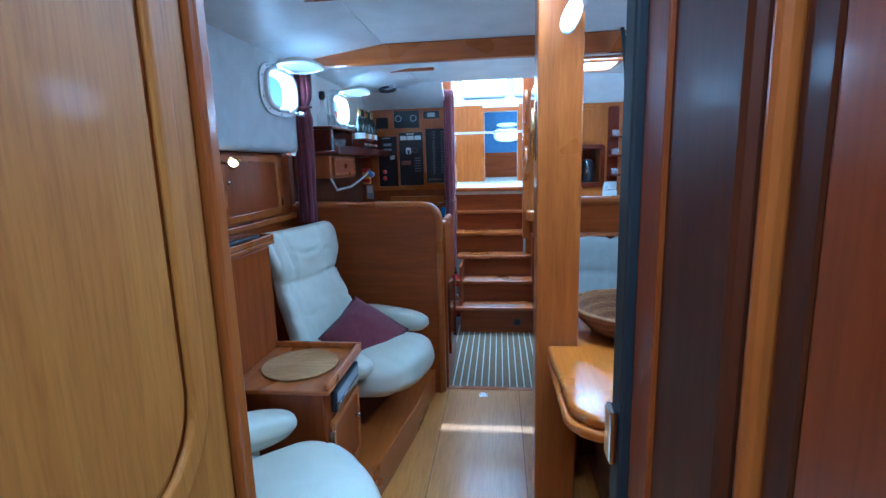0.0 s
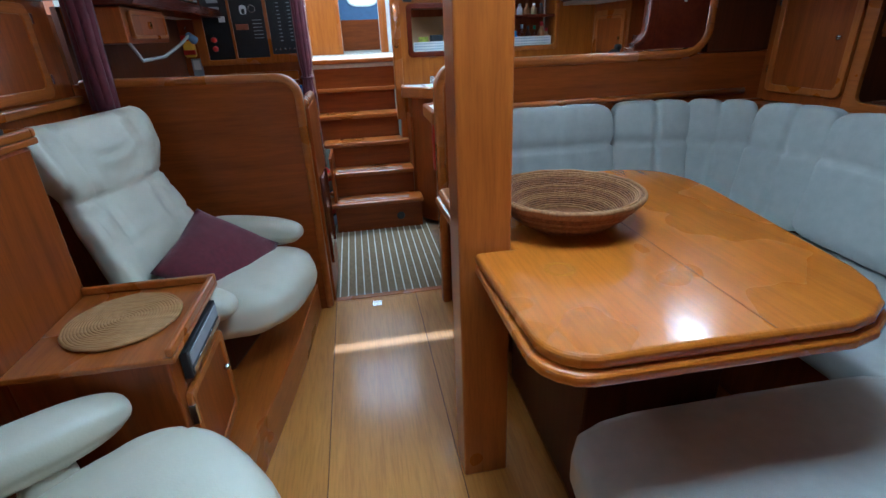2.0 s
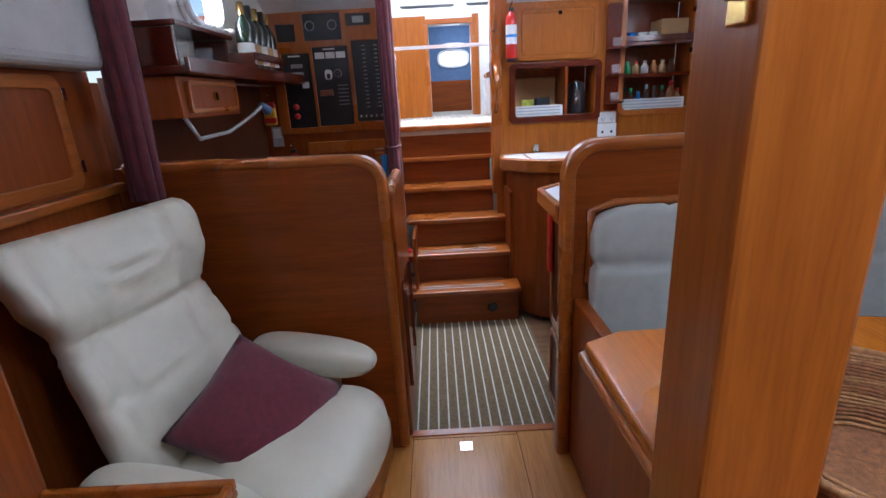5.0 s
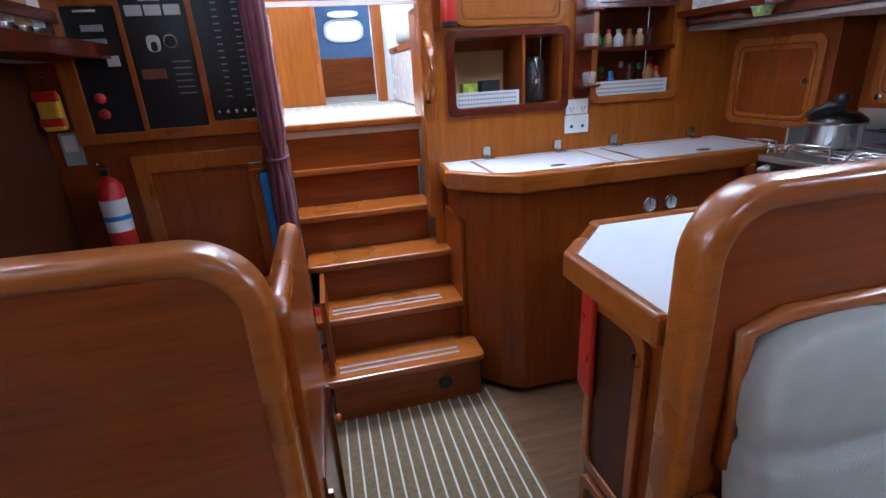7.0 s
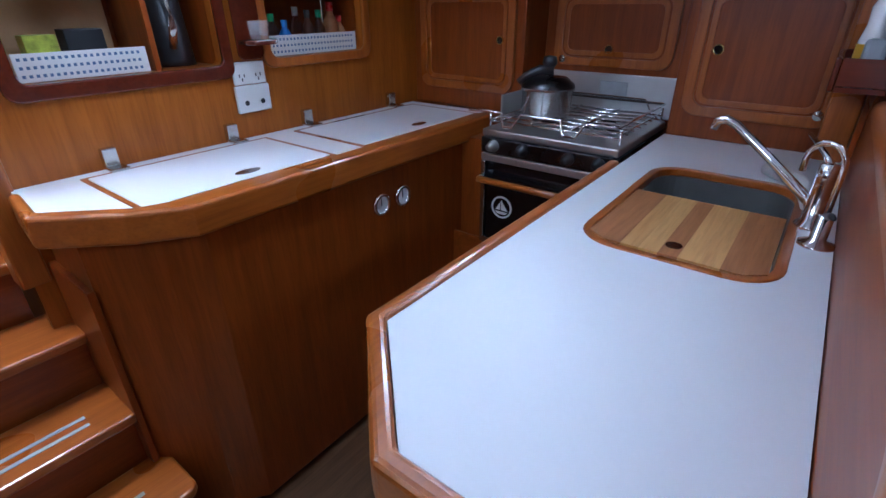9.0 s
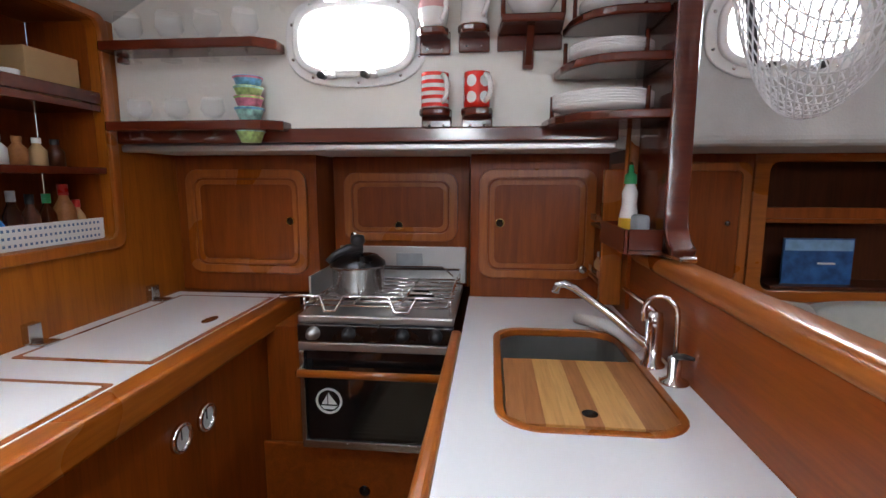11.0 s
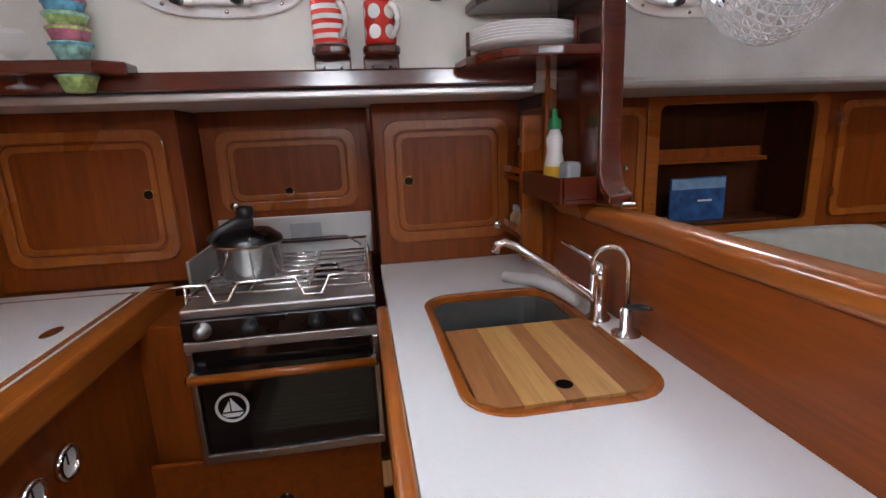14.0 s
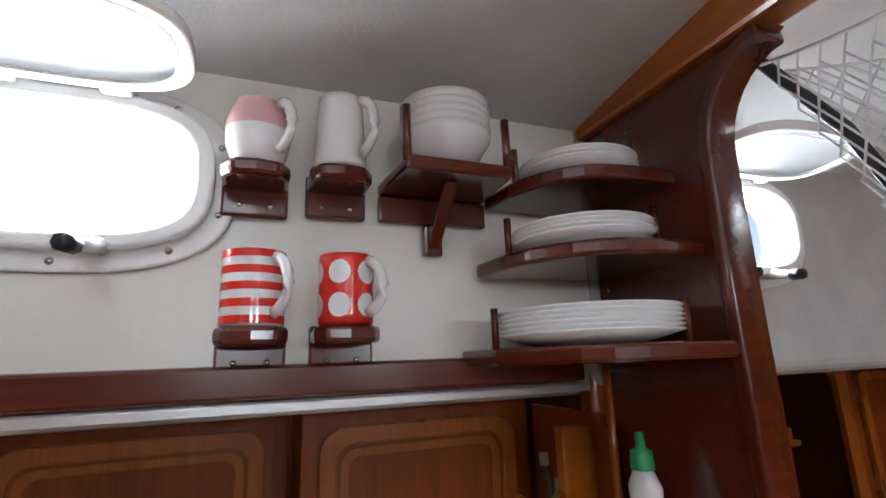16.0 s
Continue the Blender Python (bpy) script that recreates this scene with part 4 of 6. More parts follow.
# settee
se = thing("settee", "grey upholstered U-shaped settee on a teak base", "settee", (1.1, 2.1, 0))
box("base", 0.36, 1.62, 2.10, 2.60, 0.0, 0.33, TEAK_X, 0.004, se)
box("base", 1.16, 1.80, 0.52, 2.099, 0.0, 0.33, TEAK, 0.004, se)
box("base", 0.38, 1.159, 0.52, 1.16, 0.0, 0.33, TEAK_X, 0.004, se)
pillow("seat_cushion", (0.80, 0.52, 0.13), pose(0.77, 2.33, 0.395), FABRIC, se, 7, 0.003, 16)
pillow("seat_cushion", (0.56, 1.25, 0.13), pose(1.40, 1.62, 0.395), FABRIC, se, 7, 0.003, 20)
pillow("seat_cushion", (0.50, 0.55, 0.13), pose(1.40, 2.36, 0.39), FABRIC, se, 6, 0.003, 16)
pillow("seat_cushion", (0.92, 0.72, 0.14), pose(0.73, 0.88, 0.392), FABRIC, se, 7, 0.004, 18)
pillow("seat_cushion", (0.60, 0.46, 0.13), pose(1.50, 0.75, 0.395), FABRIC, se, 7, 0.004, 18)


def back_pad(x, y, w, rz, h=0.50, lean=10, tufts=()):
    t = [(2, 0.07, 0.020)] + [(0, u, 0.016) for u in tufts]
    pillow("back_cushion", (w, 0.13, h), pose(x, y + 0.01, 0.71, -lean, 0, rz), FABRIC, se, 7, 0.005, 52, t)


back_pad(0.695, 2.535, 0.735, 0, tufts=(-0.12, 0.13))
back_pad(1.235, 2.51, 0.36, -12, tufts=(0.02,))
back_pad(1.50, 2.40, 0.30, -42, tufts=(0.0,))
back_pad(1.64, 2.14, 0.32, -72, tufts=(0.0,))
back_pad(1.68, 1.62, 0.80, -90)
back_pad(1.68, 0.95, 0.50, -90)
box("end_panel", 0.285, 0.33, 1.95, 2.60, 0.0, 0.64, TEAK, 0.01, se)
sweep("end_trim", [(0.33, 2.59, 0.70), (0.33, 2.59, 0.945), (0.40, 2.59, 0.965), (1.75, 2.59, 0.97)], 0.014, TRIM, se)
box("back_shelf", 1.74, 1.90, 0.52, 2.56, 0.88, 0.92, TRIM_Y, 0.006, se)
box("back_board", 1.20, 1.90, 2.56, 2.60, 0.5, 0.93, TEAK_X, 0.002, se)

# lockers along the table side
for y0, y1, kind in ((2.16, 2.55, "door"), (1.46, 2.10, "open"), (0.80, 1.36, "door")):
    lk = thing("saloon_locker", ("teak side locker with framed door" if kind == "door" else "open teak side locker with a shelf"), "locker", (1.84, (y0 + y1) / 2, 0.93), "saloon lockers")
    if kind == "door":
        box("body", 1.84, 2.1, y0 - 0.049, y1 + 0.05, 0.925, 1.439, TEAK, 0.003, lk)
        panel_door(lk, "x", 1.839, y0, y1, 0.97, 1.41, -1, (TRIM_Z, TEAK), 0.03, 0.03, None, False)
        lathe("knob", [(0, 0.012), (0.01, 0.01), (0.008, 0)], (1.83, y0 + 0.07, 1.2), STEEL, lk, 12, pose(0, 0, 0, 0, -90))
        for z in (1.05, 1.33):
            box("hinge", 1.818, 1.838, y1 - 0.004, y1 + 0.008, z, z + 0.035, CHROME, 0.001, lk)
    else:
        prism("frame", [[(y0 - 0.05, 0.925), (y1 + 0.05, 0.925), (y1 + 0.05, 1.439), (y0 - 0.05, 1.439)], rrect(y0, y1, 0.965, 1.41, 0.03)], 1.83, 1.85, TRIM_Y, "x", 0.003, lk)
        # shade inside the open locker is put into the colour of these dark boards
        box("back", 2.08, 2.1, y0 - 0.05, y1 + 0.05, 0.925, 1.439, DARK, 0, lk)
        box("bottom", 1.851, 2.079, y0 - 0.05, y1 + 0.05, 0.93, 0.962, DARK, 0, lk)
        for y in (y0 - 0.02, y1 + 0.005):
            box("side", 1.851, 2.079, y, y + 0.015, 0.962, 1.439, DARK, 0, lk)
        box("shelf", 1.87, 2.079, y0 + 0.16, y1, 1.20, 1.215, TEAK, 0.002, lk); box("shelf_lip", 1.865, 1.88, y0 + 0.20, y1, 1.216, 1.255, TEAK, 0.002, lk)
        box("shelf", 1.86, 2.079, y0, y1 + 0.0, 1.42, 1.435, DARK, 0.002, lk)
bk = thing("framed_photo", "small blue seascape picture standing in the locker", "picture", (1.93, 1.85, 0.962))
box("mount", 1.925, 1.935, 1.74, 1.98, 0.963, 1.14, plain("sea_print", (0.02, 0.10, 0.27), 0.35, var=0.5, scale=25), 0.002, bk)
box("sky", 1.9225, 1.9245, 1.745, 1.975, 1.095, 1.135, plain("sky_print", (0.22, 0.40, 0.60), 0.35, var=0.2, scale=30), 0, bk); box("foam", 1.9225, 1.9245, 1.80, 1.86, 1.045, 1.052, PAPER, 0, bk)
fl = thing("papers", "loose dark folder lying in the locker", "folder", (1.9, 1.7, 0.962)); box("folder", 1.86, 1.91, 1.56, 2.05, 0.963, 0.975, DARK, 0.002, fl)

# ---- saloon, chair side ----
plat = [(-1.3, 0.5), (-0.56, 0.5), (-0.55, 1.2), (-0.52, 1.6), (-0.47, 1.9), (-0.42, 2.25), (-0.385, 2.67), (-1.3, 2.67)]
pl = thing("chair_platform", "raised teak platform with a curved edge under the chairs", "platform", (-0.8, 1.6, 0))
prism("deck", plat, 0.0, 0.155, TRIM_Y, "z", 0.006, pl, 3)
tagged(prism("wall_lockers_left", [[(0.5, 0.0), (2.67, 0.0), (2.67, 1.442), (0.5, 1.442)], rrect(1.54, 1.87, 1.15, 1.41, 0.02)], -1.22, -1.20, TEAK, "x", 0.0), "teak side panel with a locker and an open niche", "wall", kind=S)
# the shade of the recess is put into the dark colour of its lining
ln = thing("niche_lining_left", "inside of the open niche, its shade put into the dark colour", "niche", (-1.3, 1.7, 1.15)); tagged(ln, kind=S)
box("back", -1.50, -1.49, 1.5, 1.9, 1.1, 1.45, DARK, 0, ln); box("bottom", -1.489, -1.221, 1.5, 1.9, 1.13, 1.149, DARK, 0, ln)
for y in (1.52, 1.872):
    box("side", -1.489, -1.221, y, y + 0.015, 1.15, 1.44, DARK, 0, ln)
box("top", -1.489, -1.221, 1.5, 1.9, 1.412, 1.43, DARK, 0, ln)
nr = thing("niche_frame_left", "teak frame round the open niche", "frame", (-1.2, 1.7, 1.15)); tagged(nr, kind=S)
prism("frame", [rrect(1.505, 1.905, 1.12, 1.44, 0.03), rrect(1.54, 1.87, 1.15, 1.41, 0.02)], -1.199, -1.185, TRIM_Y, "x", 0.003, nr)
lw = thing("side_locker", "teak wall locker with framed door and brass knob", "locker", (-1.2, 2.23, 1.14))
panel_door(lw, "x", -1.199, 1.96, 2.52, 1.115, 1.425, 1, (TRIM_Y, TEAK), 0.03, 0.035, None, False)
lathe("knob", [(0, 0.014), (0.012, 0.011), (0.009, 0)], (-1.19, 2.02, 1.30), CHROME, lw, 12, pose(0, 0, 0, 0, 90))
for z in (1.16, 1.36):
    box("hinge", -1.198, -1.178, 2.515, 2.53, z, z + 0.035, CHROME, 0.001, lw)
tagged(box("trim_locker_ledge", -1.20, -1.165, 0.5, 2.67, 1.075, 1.105, TRIM_Y, 0.006), "teak ledge below the side lockers", "ledge", kind=S)
bt = thing("box_in_niche", "small blue and white carton in the niche", "carton", (-1.35, 1.66, 1.15)); box("carton", -1.42, -1.30, 1.56, 1.74, 1.151, 1.25, GREYP, 0.003, bt); box("label", -1.299, -1.297, 1.58, 1.72, 1.20, 1.24, BLUEP, 0, bt)

cb = thing("chair_side_cabinet", "teak cabinet with raised tray and lower side table", "cabinet", (-0.9, 1.66, 0))
box("tall_body", -1.198, -0.945, 1.475, 1.87, 0.155, 1.05, TEAK, 0.012, cb)
box("tall_top", -1.198, -0.93, 1.46, 1.885, 1.051, 1.068, TRIM_Y, 0.004, cb)
for a in ((-1.198, -0.93, 1.46, 1.478), (-1.198, -0.93, 1.867, 1.885), (-0.948, -0.93, 1.479, 1.866)):
    box("fiddle", *a, 1.069, 1.092, TRIM_Y, 0.005, cb)
box("low_body", -0.944, -0.60, 1.475, 1.84, 0.155, 0.595, TEAK, 0.006, cb)
box("low_top", -0.944, -0.575, 1.455, 1.855, 0.596, 0.612, TRIM_Y, 0.004, cb)
for a in ((-0.944, -0.575, 1.84, 1.857), (-0.592, -0.575, 1.455, 1.839)):
    box("fiddle", *a, 0.613, 0.637, TRIM_Y, 0.005, cb)
panel_door(cb, "x", -0.599, 1.50, 1.81, 0.18, 0.47, 1, (TRIM_Z, TEAK), 0.02, 0.025, None, False)
lathe("door_knob", [(0, 0.018), (0.012, 0.015), (0.008, 0)], (-0.585, 1.76, 0.36), STEEL, cb, 12, pose(0, 0, 0, 0, 90))
box("hinge", -0.598, -0.578, 1.492, 1.502, 0.38, 0.44, STEEL, 0.001, cb)
rd = thing("car_radio", "silver and black radio set into the side table", "radio", (-0.59, 1.66, 0.53))
box("body", -0.599, -0.578, 1.53, 1.80, 0.495, 0.575, BLACK, 0.003, rd); box("face", -0.578, -0.573, 1.54, 1.79, 0.505, 0.522, STEEL, 0.001, rd); box("display", -0.578, -0.5745, 1.54, 1.79, 0.53, 0.565, GREYP, 0.001, rd)
tr = thing("place_mat", "round coiled straw place mat on the side table", "place mat", (-0.755, 1.665, 0.613))
bm = bmesh.new()
for i in range(19):
    r = 0.006 + i * 0.0073
    sweep_into(bm, [(-0.76 + r * math.cos(a), 1.66 + r * math.sin(a), 0.619 + 0.001 * math.sin(a * 9 + i)) for a in np.linspace(0, 2 * math.pi, 30, endpoint=False)], 0.0047, 6, True)
finish("coils", bm, RATTAN, tr, True)
tl = thing("tablet", "black tablet lying on the cabinet top", "tablet", (-1.05, 1.65, 1.07)); box("case", -1.18, -0.936, 1.47, 1.78, 1.0925, 1.105, BLACK, 0.004, tl); box("screen", -1.165, -0.951, 1.485, 1.765, 1.105, 1.1062, SOOT, 0.0005, tl)
rl = thing("reading_lamp", "small brass reading lamp, lit, on the wall", "lamp", (-1.17, 1.93, 1.38))
box("bracket", -1.184, -1.165, 1.905, 1.945, 1.365, 1.45, BRASS, 0.006, rl); sweep("arm", [(-1.165, 1.925, 1.39), (-1.13, 1.94, 1.385)], 0.006, BRASS, rl)
lathe("shade", [(0.012, -0.03), (0.026, 0.02), (0.024, 0.021), (0.008, -0.028)], (-1.12, 1.955, 1.38), BRASS, rl, 16, pose(0, 0, 0, 60, 0, 40))
lathe("bulb", [(0, -0.008), (0.015, 0.0), (0.018, 0.012), (0, 0.018)], (-1.12, 1.955, 1.38), LAMPON, rl, 14, pose(0, 0, 0, 60, 0, 40))


def shell_back(c):
    """Tall back with a winged headrest: rings along the height, seams and gathers pressed in."""
    bm = bmesh.new(); rings = []; NS, NA = 64, 72
    key = [(0.0, 0.225), (0.25, 0.25), (0.5, 0.238), (0.66, 0.222), (0.80, 0.265), (0.92, 0.282), (1.0, 0.268)]
    for i in range(NS + 1):
        s = i / NS
        w = next(a[1] + (b[1] - a[1]) * (3 * q * q - 2 * q ** 3) for a, b in zip(key, key[1:]) for q in [(s - a[0]) / (b[0] - a[0])] if q <= 1)
        ez = min(s, 1 - s) / 0.07
        end = math.sqrt(max(0.0, 1 - (1 - min(1, ez)) ** 2))
        th = (0.115 if s < 0.62 else 0.125) * (0.12 + 0.88 * end)
        w *= 0.90 + 0.10 * end
        cx = -0.10 - 0.255 * s + 0.10 * max(0, s - 0.55) ** 1.5
        cz = 0.20 + 0.70 * s
        ring = []
        for j in range(NA):
            a = 2 * math.pi * j / NA; ca, sa = math.cos(a), math.sin(a)
            yy = w * math.copysign(abs(sa) ** 0.62, sa); f = yy / w
            dx = th / 2 * math.copysign(abs(ca) ** 0.62, ca)
            if ca > -0.2:
                g = -0.011 * math.exp(-((s - 0.63 - 0.02 * f * f) / 0.010) ** 2)
                if s > 0.64:
                    g += 0.012 * math.sin(math.pi * min(1, (s - 0.64) / 0.3))
                    g -= 0.009 * math.exp(-((abs(yy) - 0.125 - 0.09 * (s - 0.64)) / 0.008) ** 2)
                    g -= 0.006 * math.exp(-((s - 0.80 - 0.22 * f * f) / 0.009) ** 2) * (1 if abs(f) < 0.5 else 0.2)
                    g -= 0.004 * math.exp(-((s - 0.73 + 0.10 * f) / 0.008) ** 2) * (1 if abs(f) < 0.4 else 0)
                else:
                    g += 0.010 * math.sin(math.pi * s / 0.62)
                    g -= 0.007 * math.exp(-((abs(yy) - 0.10 - 0.05 * s) / 0.010) ** 2)
                    g -= 0.005 * math.exp(-((s - 0.52 + 0.10 * abs(f)) / 0.010) ** 2) * abs(f)
                    g -= 0.005 * math.exp(-((s - 0.34 - 0.12 * abs(f)) / 0.010) ** 2) * (1 - abs(f))
                q = Vector((yy, s, 0))
                g += 0.004 * noise.noise(q * 9) - 0.005 * max(0, 1 - abs(noise.noise(Vector((yy * 13 + 3, s * 5, 1)))) * 7)
                dx += 1.7 * g
            dx += (0.03 + 0.05 * max(0, s - 0.6)) * f * f
            ring.append(bm.verts.new((cx + dx, yy, cz + 0.25 * dx)))
        rings.append(ring)
    for A, B in zip(rings, rings[1:]):
        for j in range(NA):
            bm.faces.new((A[j], A[(j + 1) % NA], B[(j + 1) % NA], B[j]))
    bm.faces.new(rings[0]); bm.faces.new(rings[-1])
    finish("backrest", bm, LEATHER, c, True)


def recliner(x, y, rz):
    """Recliner: origin on the platform under the seat's middle, facing +x."""
    c = thing("recliner_chair", "cream leather recliner armchair with creased headrest", "armchair", (0, 0, 0), "cream recliners")
    pillow("seat", (0.60, 0.53, 0.20), pose(0.115, 0, 0.230, 0, -7, 0), LEATHER, c, 3.0, 0.004, 34, ((1, 0.17, 0.006), (1, -0.17, 0.006), (0, 0.12, 0.004)), 0.03)
    shell_back(c)
    for s in (-1, 1):
        pillow("armrest", (0.44, 0.135, 0.115), pose(0.075, s * 0.315, 0.365, 0, 4, 0), LEATHER, c, 2.8, 0.003, 24, ((2, -0.025, 0.005),))
        pillow("arm_support", (0.11, 0.07, 0.28), pose(0.10, s * 0.30, 0.19, 0, 8, 0), LEATHER, c, 4, 0.003, 12)
    box("plinth", -0.18, 0.16, -0.20, 0.20, 0.0, 0.17, DARK, 0.02, c)
    c.matrix_basis = pose(x, y, 0.156, 0, 0, rz)
    return c


ch = recliner(-0.75, 2.24, -14)
copy_thing(ch, pose(-0.72, 1.02, 0.156, 0, 0, 40))
cu = thing("throw_cushion", "plum square cushion lying on the armchair", "cushion", (-0.72, 2.2, 0.55))
bm = bmesh.new()
bmesh.ops.create_grid(bm, x_segments=18, y_segments=18, size=0.165)
ex = bmesh.ops.extrude_face_region(bm, geom=list(bm.faces)); 
CU = Matrix.Translation((-0.66, 2.20, 0.545)) @ Vector((0.40, -0.50, 0.76)).to_track_quat("Z", "Y").to_matrix().to_4x4() @ pose(0, 0, 0, 0, 0, 38)
low = {g for g in ex["geom"] if isinstance(g, bmesh.types.BMVert)}
for v in bm.verts:
    u, w = v.co.x / 0.165, v.co.y / 0.165
    h = 0.062 * max(0, (1 - u * u)) ** 0.45 * max(0, (1 - w * w)) ** 0.45
    k = 1 - 0.07 * (1 - max(abs(u), abs(w)) ** 6 * abs(u * w)) * (max(abs(u), abs(w)) ** 4)
    v.co = CU @ Vector((v.co.x * k, v.co.y * k, (h if v in low else -h) + 0.004 * noise.noise(v.co * 14)))
finish("cover", bm, PLUM, cu, True)

# ---- navigation corner ----
nb = [(-1.20, -0.03), (-0.342, -0.03), (-0.342, 1.05)] + [(-0.432 + 0.09 * math.cos(a), 1.05 + 0.075 * math.sin(a)) for a in np.linspace(0.15, math.pi / 2, 7)] + [(-1.20, 1.145)]
tagged(prism("wall_nav", nb, 2.68, 2.735, TEAK_X, "y", 0.0), "low teak bulkhead behind the armchair", "wall", kind=S)
tagged(cap_band("trim_nav_cap", [(-0.338, 0.003), (-0.338, 1.05)] + [(-0.43 + 0.092 * math.cos(a), 1.05 + 0.085 * math.sin(a)) for a in np.linspace(0.06, math.pi / 2, 16)] + [(-1.18, 1.148)], 2.675, 2.741, 0.022, 0.014, TRIM, 0.014), "rounded teak capping of the low bulkhead", "capping", kind=S)
ns = thing("navigator_bench", "teak navigation seat with sloping aisle side", "seat", (-0.7, 3.0, -0.03))
prism("aisle_side", [(2.742, 0.0), (2.742, 1.0), (2.80, 1.0), (3.18, 1.0), (3.24, 0.94), (3.26, 0.60), (3.28, 0.50), (3.28, 0.0)], -0.350, -0.312, TEAK, "x", 0.010, ns, 3)
sweep("aisle_trim", [(-0.331, 2.745, 1.01), (-0.331, 2.80, 1.01), (-0.331, 3.17, 1.01), (-0.331, 3.225, 0.97), (-0.331, 3.25, 0.62)], 0.022, TRIM_Y, ns, 8)
box("seat_top", -1.19, -0.376, 2.74, 3.24, 0.52, 0.56, TRIM, 0.006, ns)
box("seat_front", -1.19, -0.376, 3.22, 3.24, -0.03, 0.52, TEAK_X, 0.003, ns)
rk = thing("magazine_rack", "dark red wooden rack on the seat side", "rack", (-0.31, 3.0, 0.2))
prism("front", [(2.80, 0.20), (3.14, 0.20), (3.14, 0.62), (2.80, 0.66)], -0.342, -0.306, MAHOG, "x", 0.003, rk)
for y in (2.80, 3.128):
    box("cheek", -0.312, -0.297, y, y + 0.012, 0.20, 0.62, MAHOG, 0.001, rk)
lathe("drawer_knob", [(0, 0.03), (0.014, 0.026), (0.014, 0.016), (0.006, 0.01), (0.006, 0)], (-0.312, 3.22, 0.45), TRIM, ns, 14, pose(0, 0, 0, 0, 90))
tagged(box("wall_nav_side", -1.22, -1.20, 2.74, 4.178, -0.03, 1.428, DARK, 0), "dark teak side of the navigation corner", "wall", kind=S)
tagged(box("trim_nav_ledge", -1.10, -0.93, 2.74, 4.178, 1.428, 1.455, MAHOG, 0.006), "dark mahogany shelf under the portlight", "shelf", kind=S)
tagged(box("trim_nav_ledge_lip", -0.935, -0.918, 2.74, 4.178, 1.430, 1.480, MAHOG, 0.004), "mahogany fiddle along the shelf", "shelf", kind=S)
tagged(box("wall_nav_shelf_back", -1.20, -1.102, 2.74, 4.178, 1.428, 1.468, WHITE, 0.0), "white lining under the shelf", "wall", kind=S)
dl = thing("drawer_unit", "teak drawer unit under the shelf", "drawer", (-1.05, 3.1, 1.2)); box("body", -1.198, -0.98, 2.76, 3.25, 1.29, 1.426, TEAK, 0.004, dl); panel_door(dl, "x", -0.979, 2.80, 3.21, 1.305, 1.412, 1, (TRIM_Y, TEAK), 0.015, 0.015, (3.0, 1.36), False)

# ---- forward door, open against the passage wall ----
fd = thing("passage_door", "open light teak door with a raised moulded panel", "door", (-0.4, 0.1, 0))
box("leaf", -0.376, -0.338, -0.50, 0.519, 0.01, 1.88, DOORW, 0.004, fd)
prism("moulding", [rrect(-0.44, 0.475, 1.00, 1.80, 0.12), rrect(-0.40, 0.447, 1.034, 1.755, 0.09)], -0.338, -0.327, DOORW, "x", 0.009, fd, 3)
prism("raised_panel", rrect(-0.39, 0.440, 1.042, 1.745, 0.085), -0.338, -0.332, DOORW, "x", 0.004, fd)
ltc = thing("door_latch", "small steel latch on the door jamb", "latch", (0.14, 0.52, 1.0)); box("plate", 0.120, 0.129, 0.506, 0.535, 1.02, 1.085, CHROME, 0.004, ltc)

# ---- striped rug ----
rug = thing("striped_rug", "brown galley runner with thin cream stripes", "rug", (0, 3.3, -0.03))
box("pile", -0.325, 0.345, 2.785, 3.83, -0.0295, -0.0205, RUG, 0.003, rug)
box("pile", -0.455, -0.327, 3.295, 3.98, -0.0295, -0.0205, RUG, 0.003, rug)
for x in (-0.434, -0.389, -0.345):
    box("stripe", x, x + 0.0068, 3.30, 3.975, -0.0207, -0.0192, STRIPE, 0, rug)
for i in range(15):
    x = -0.30 + i * 0.0445
    box("stripe", x, x + 0.0068, 2.79, 3.825, -0.0207, -0.0192, STRIPE, 0, rug)

# ---- portlights with raised glass lids ----


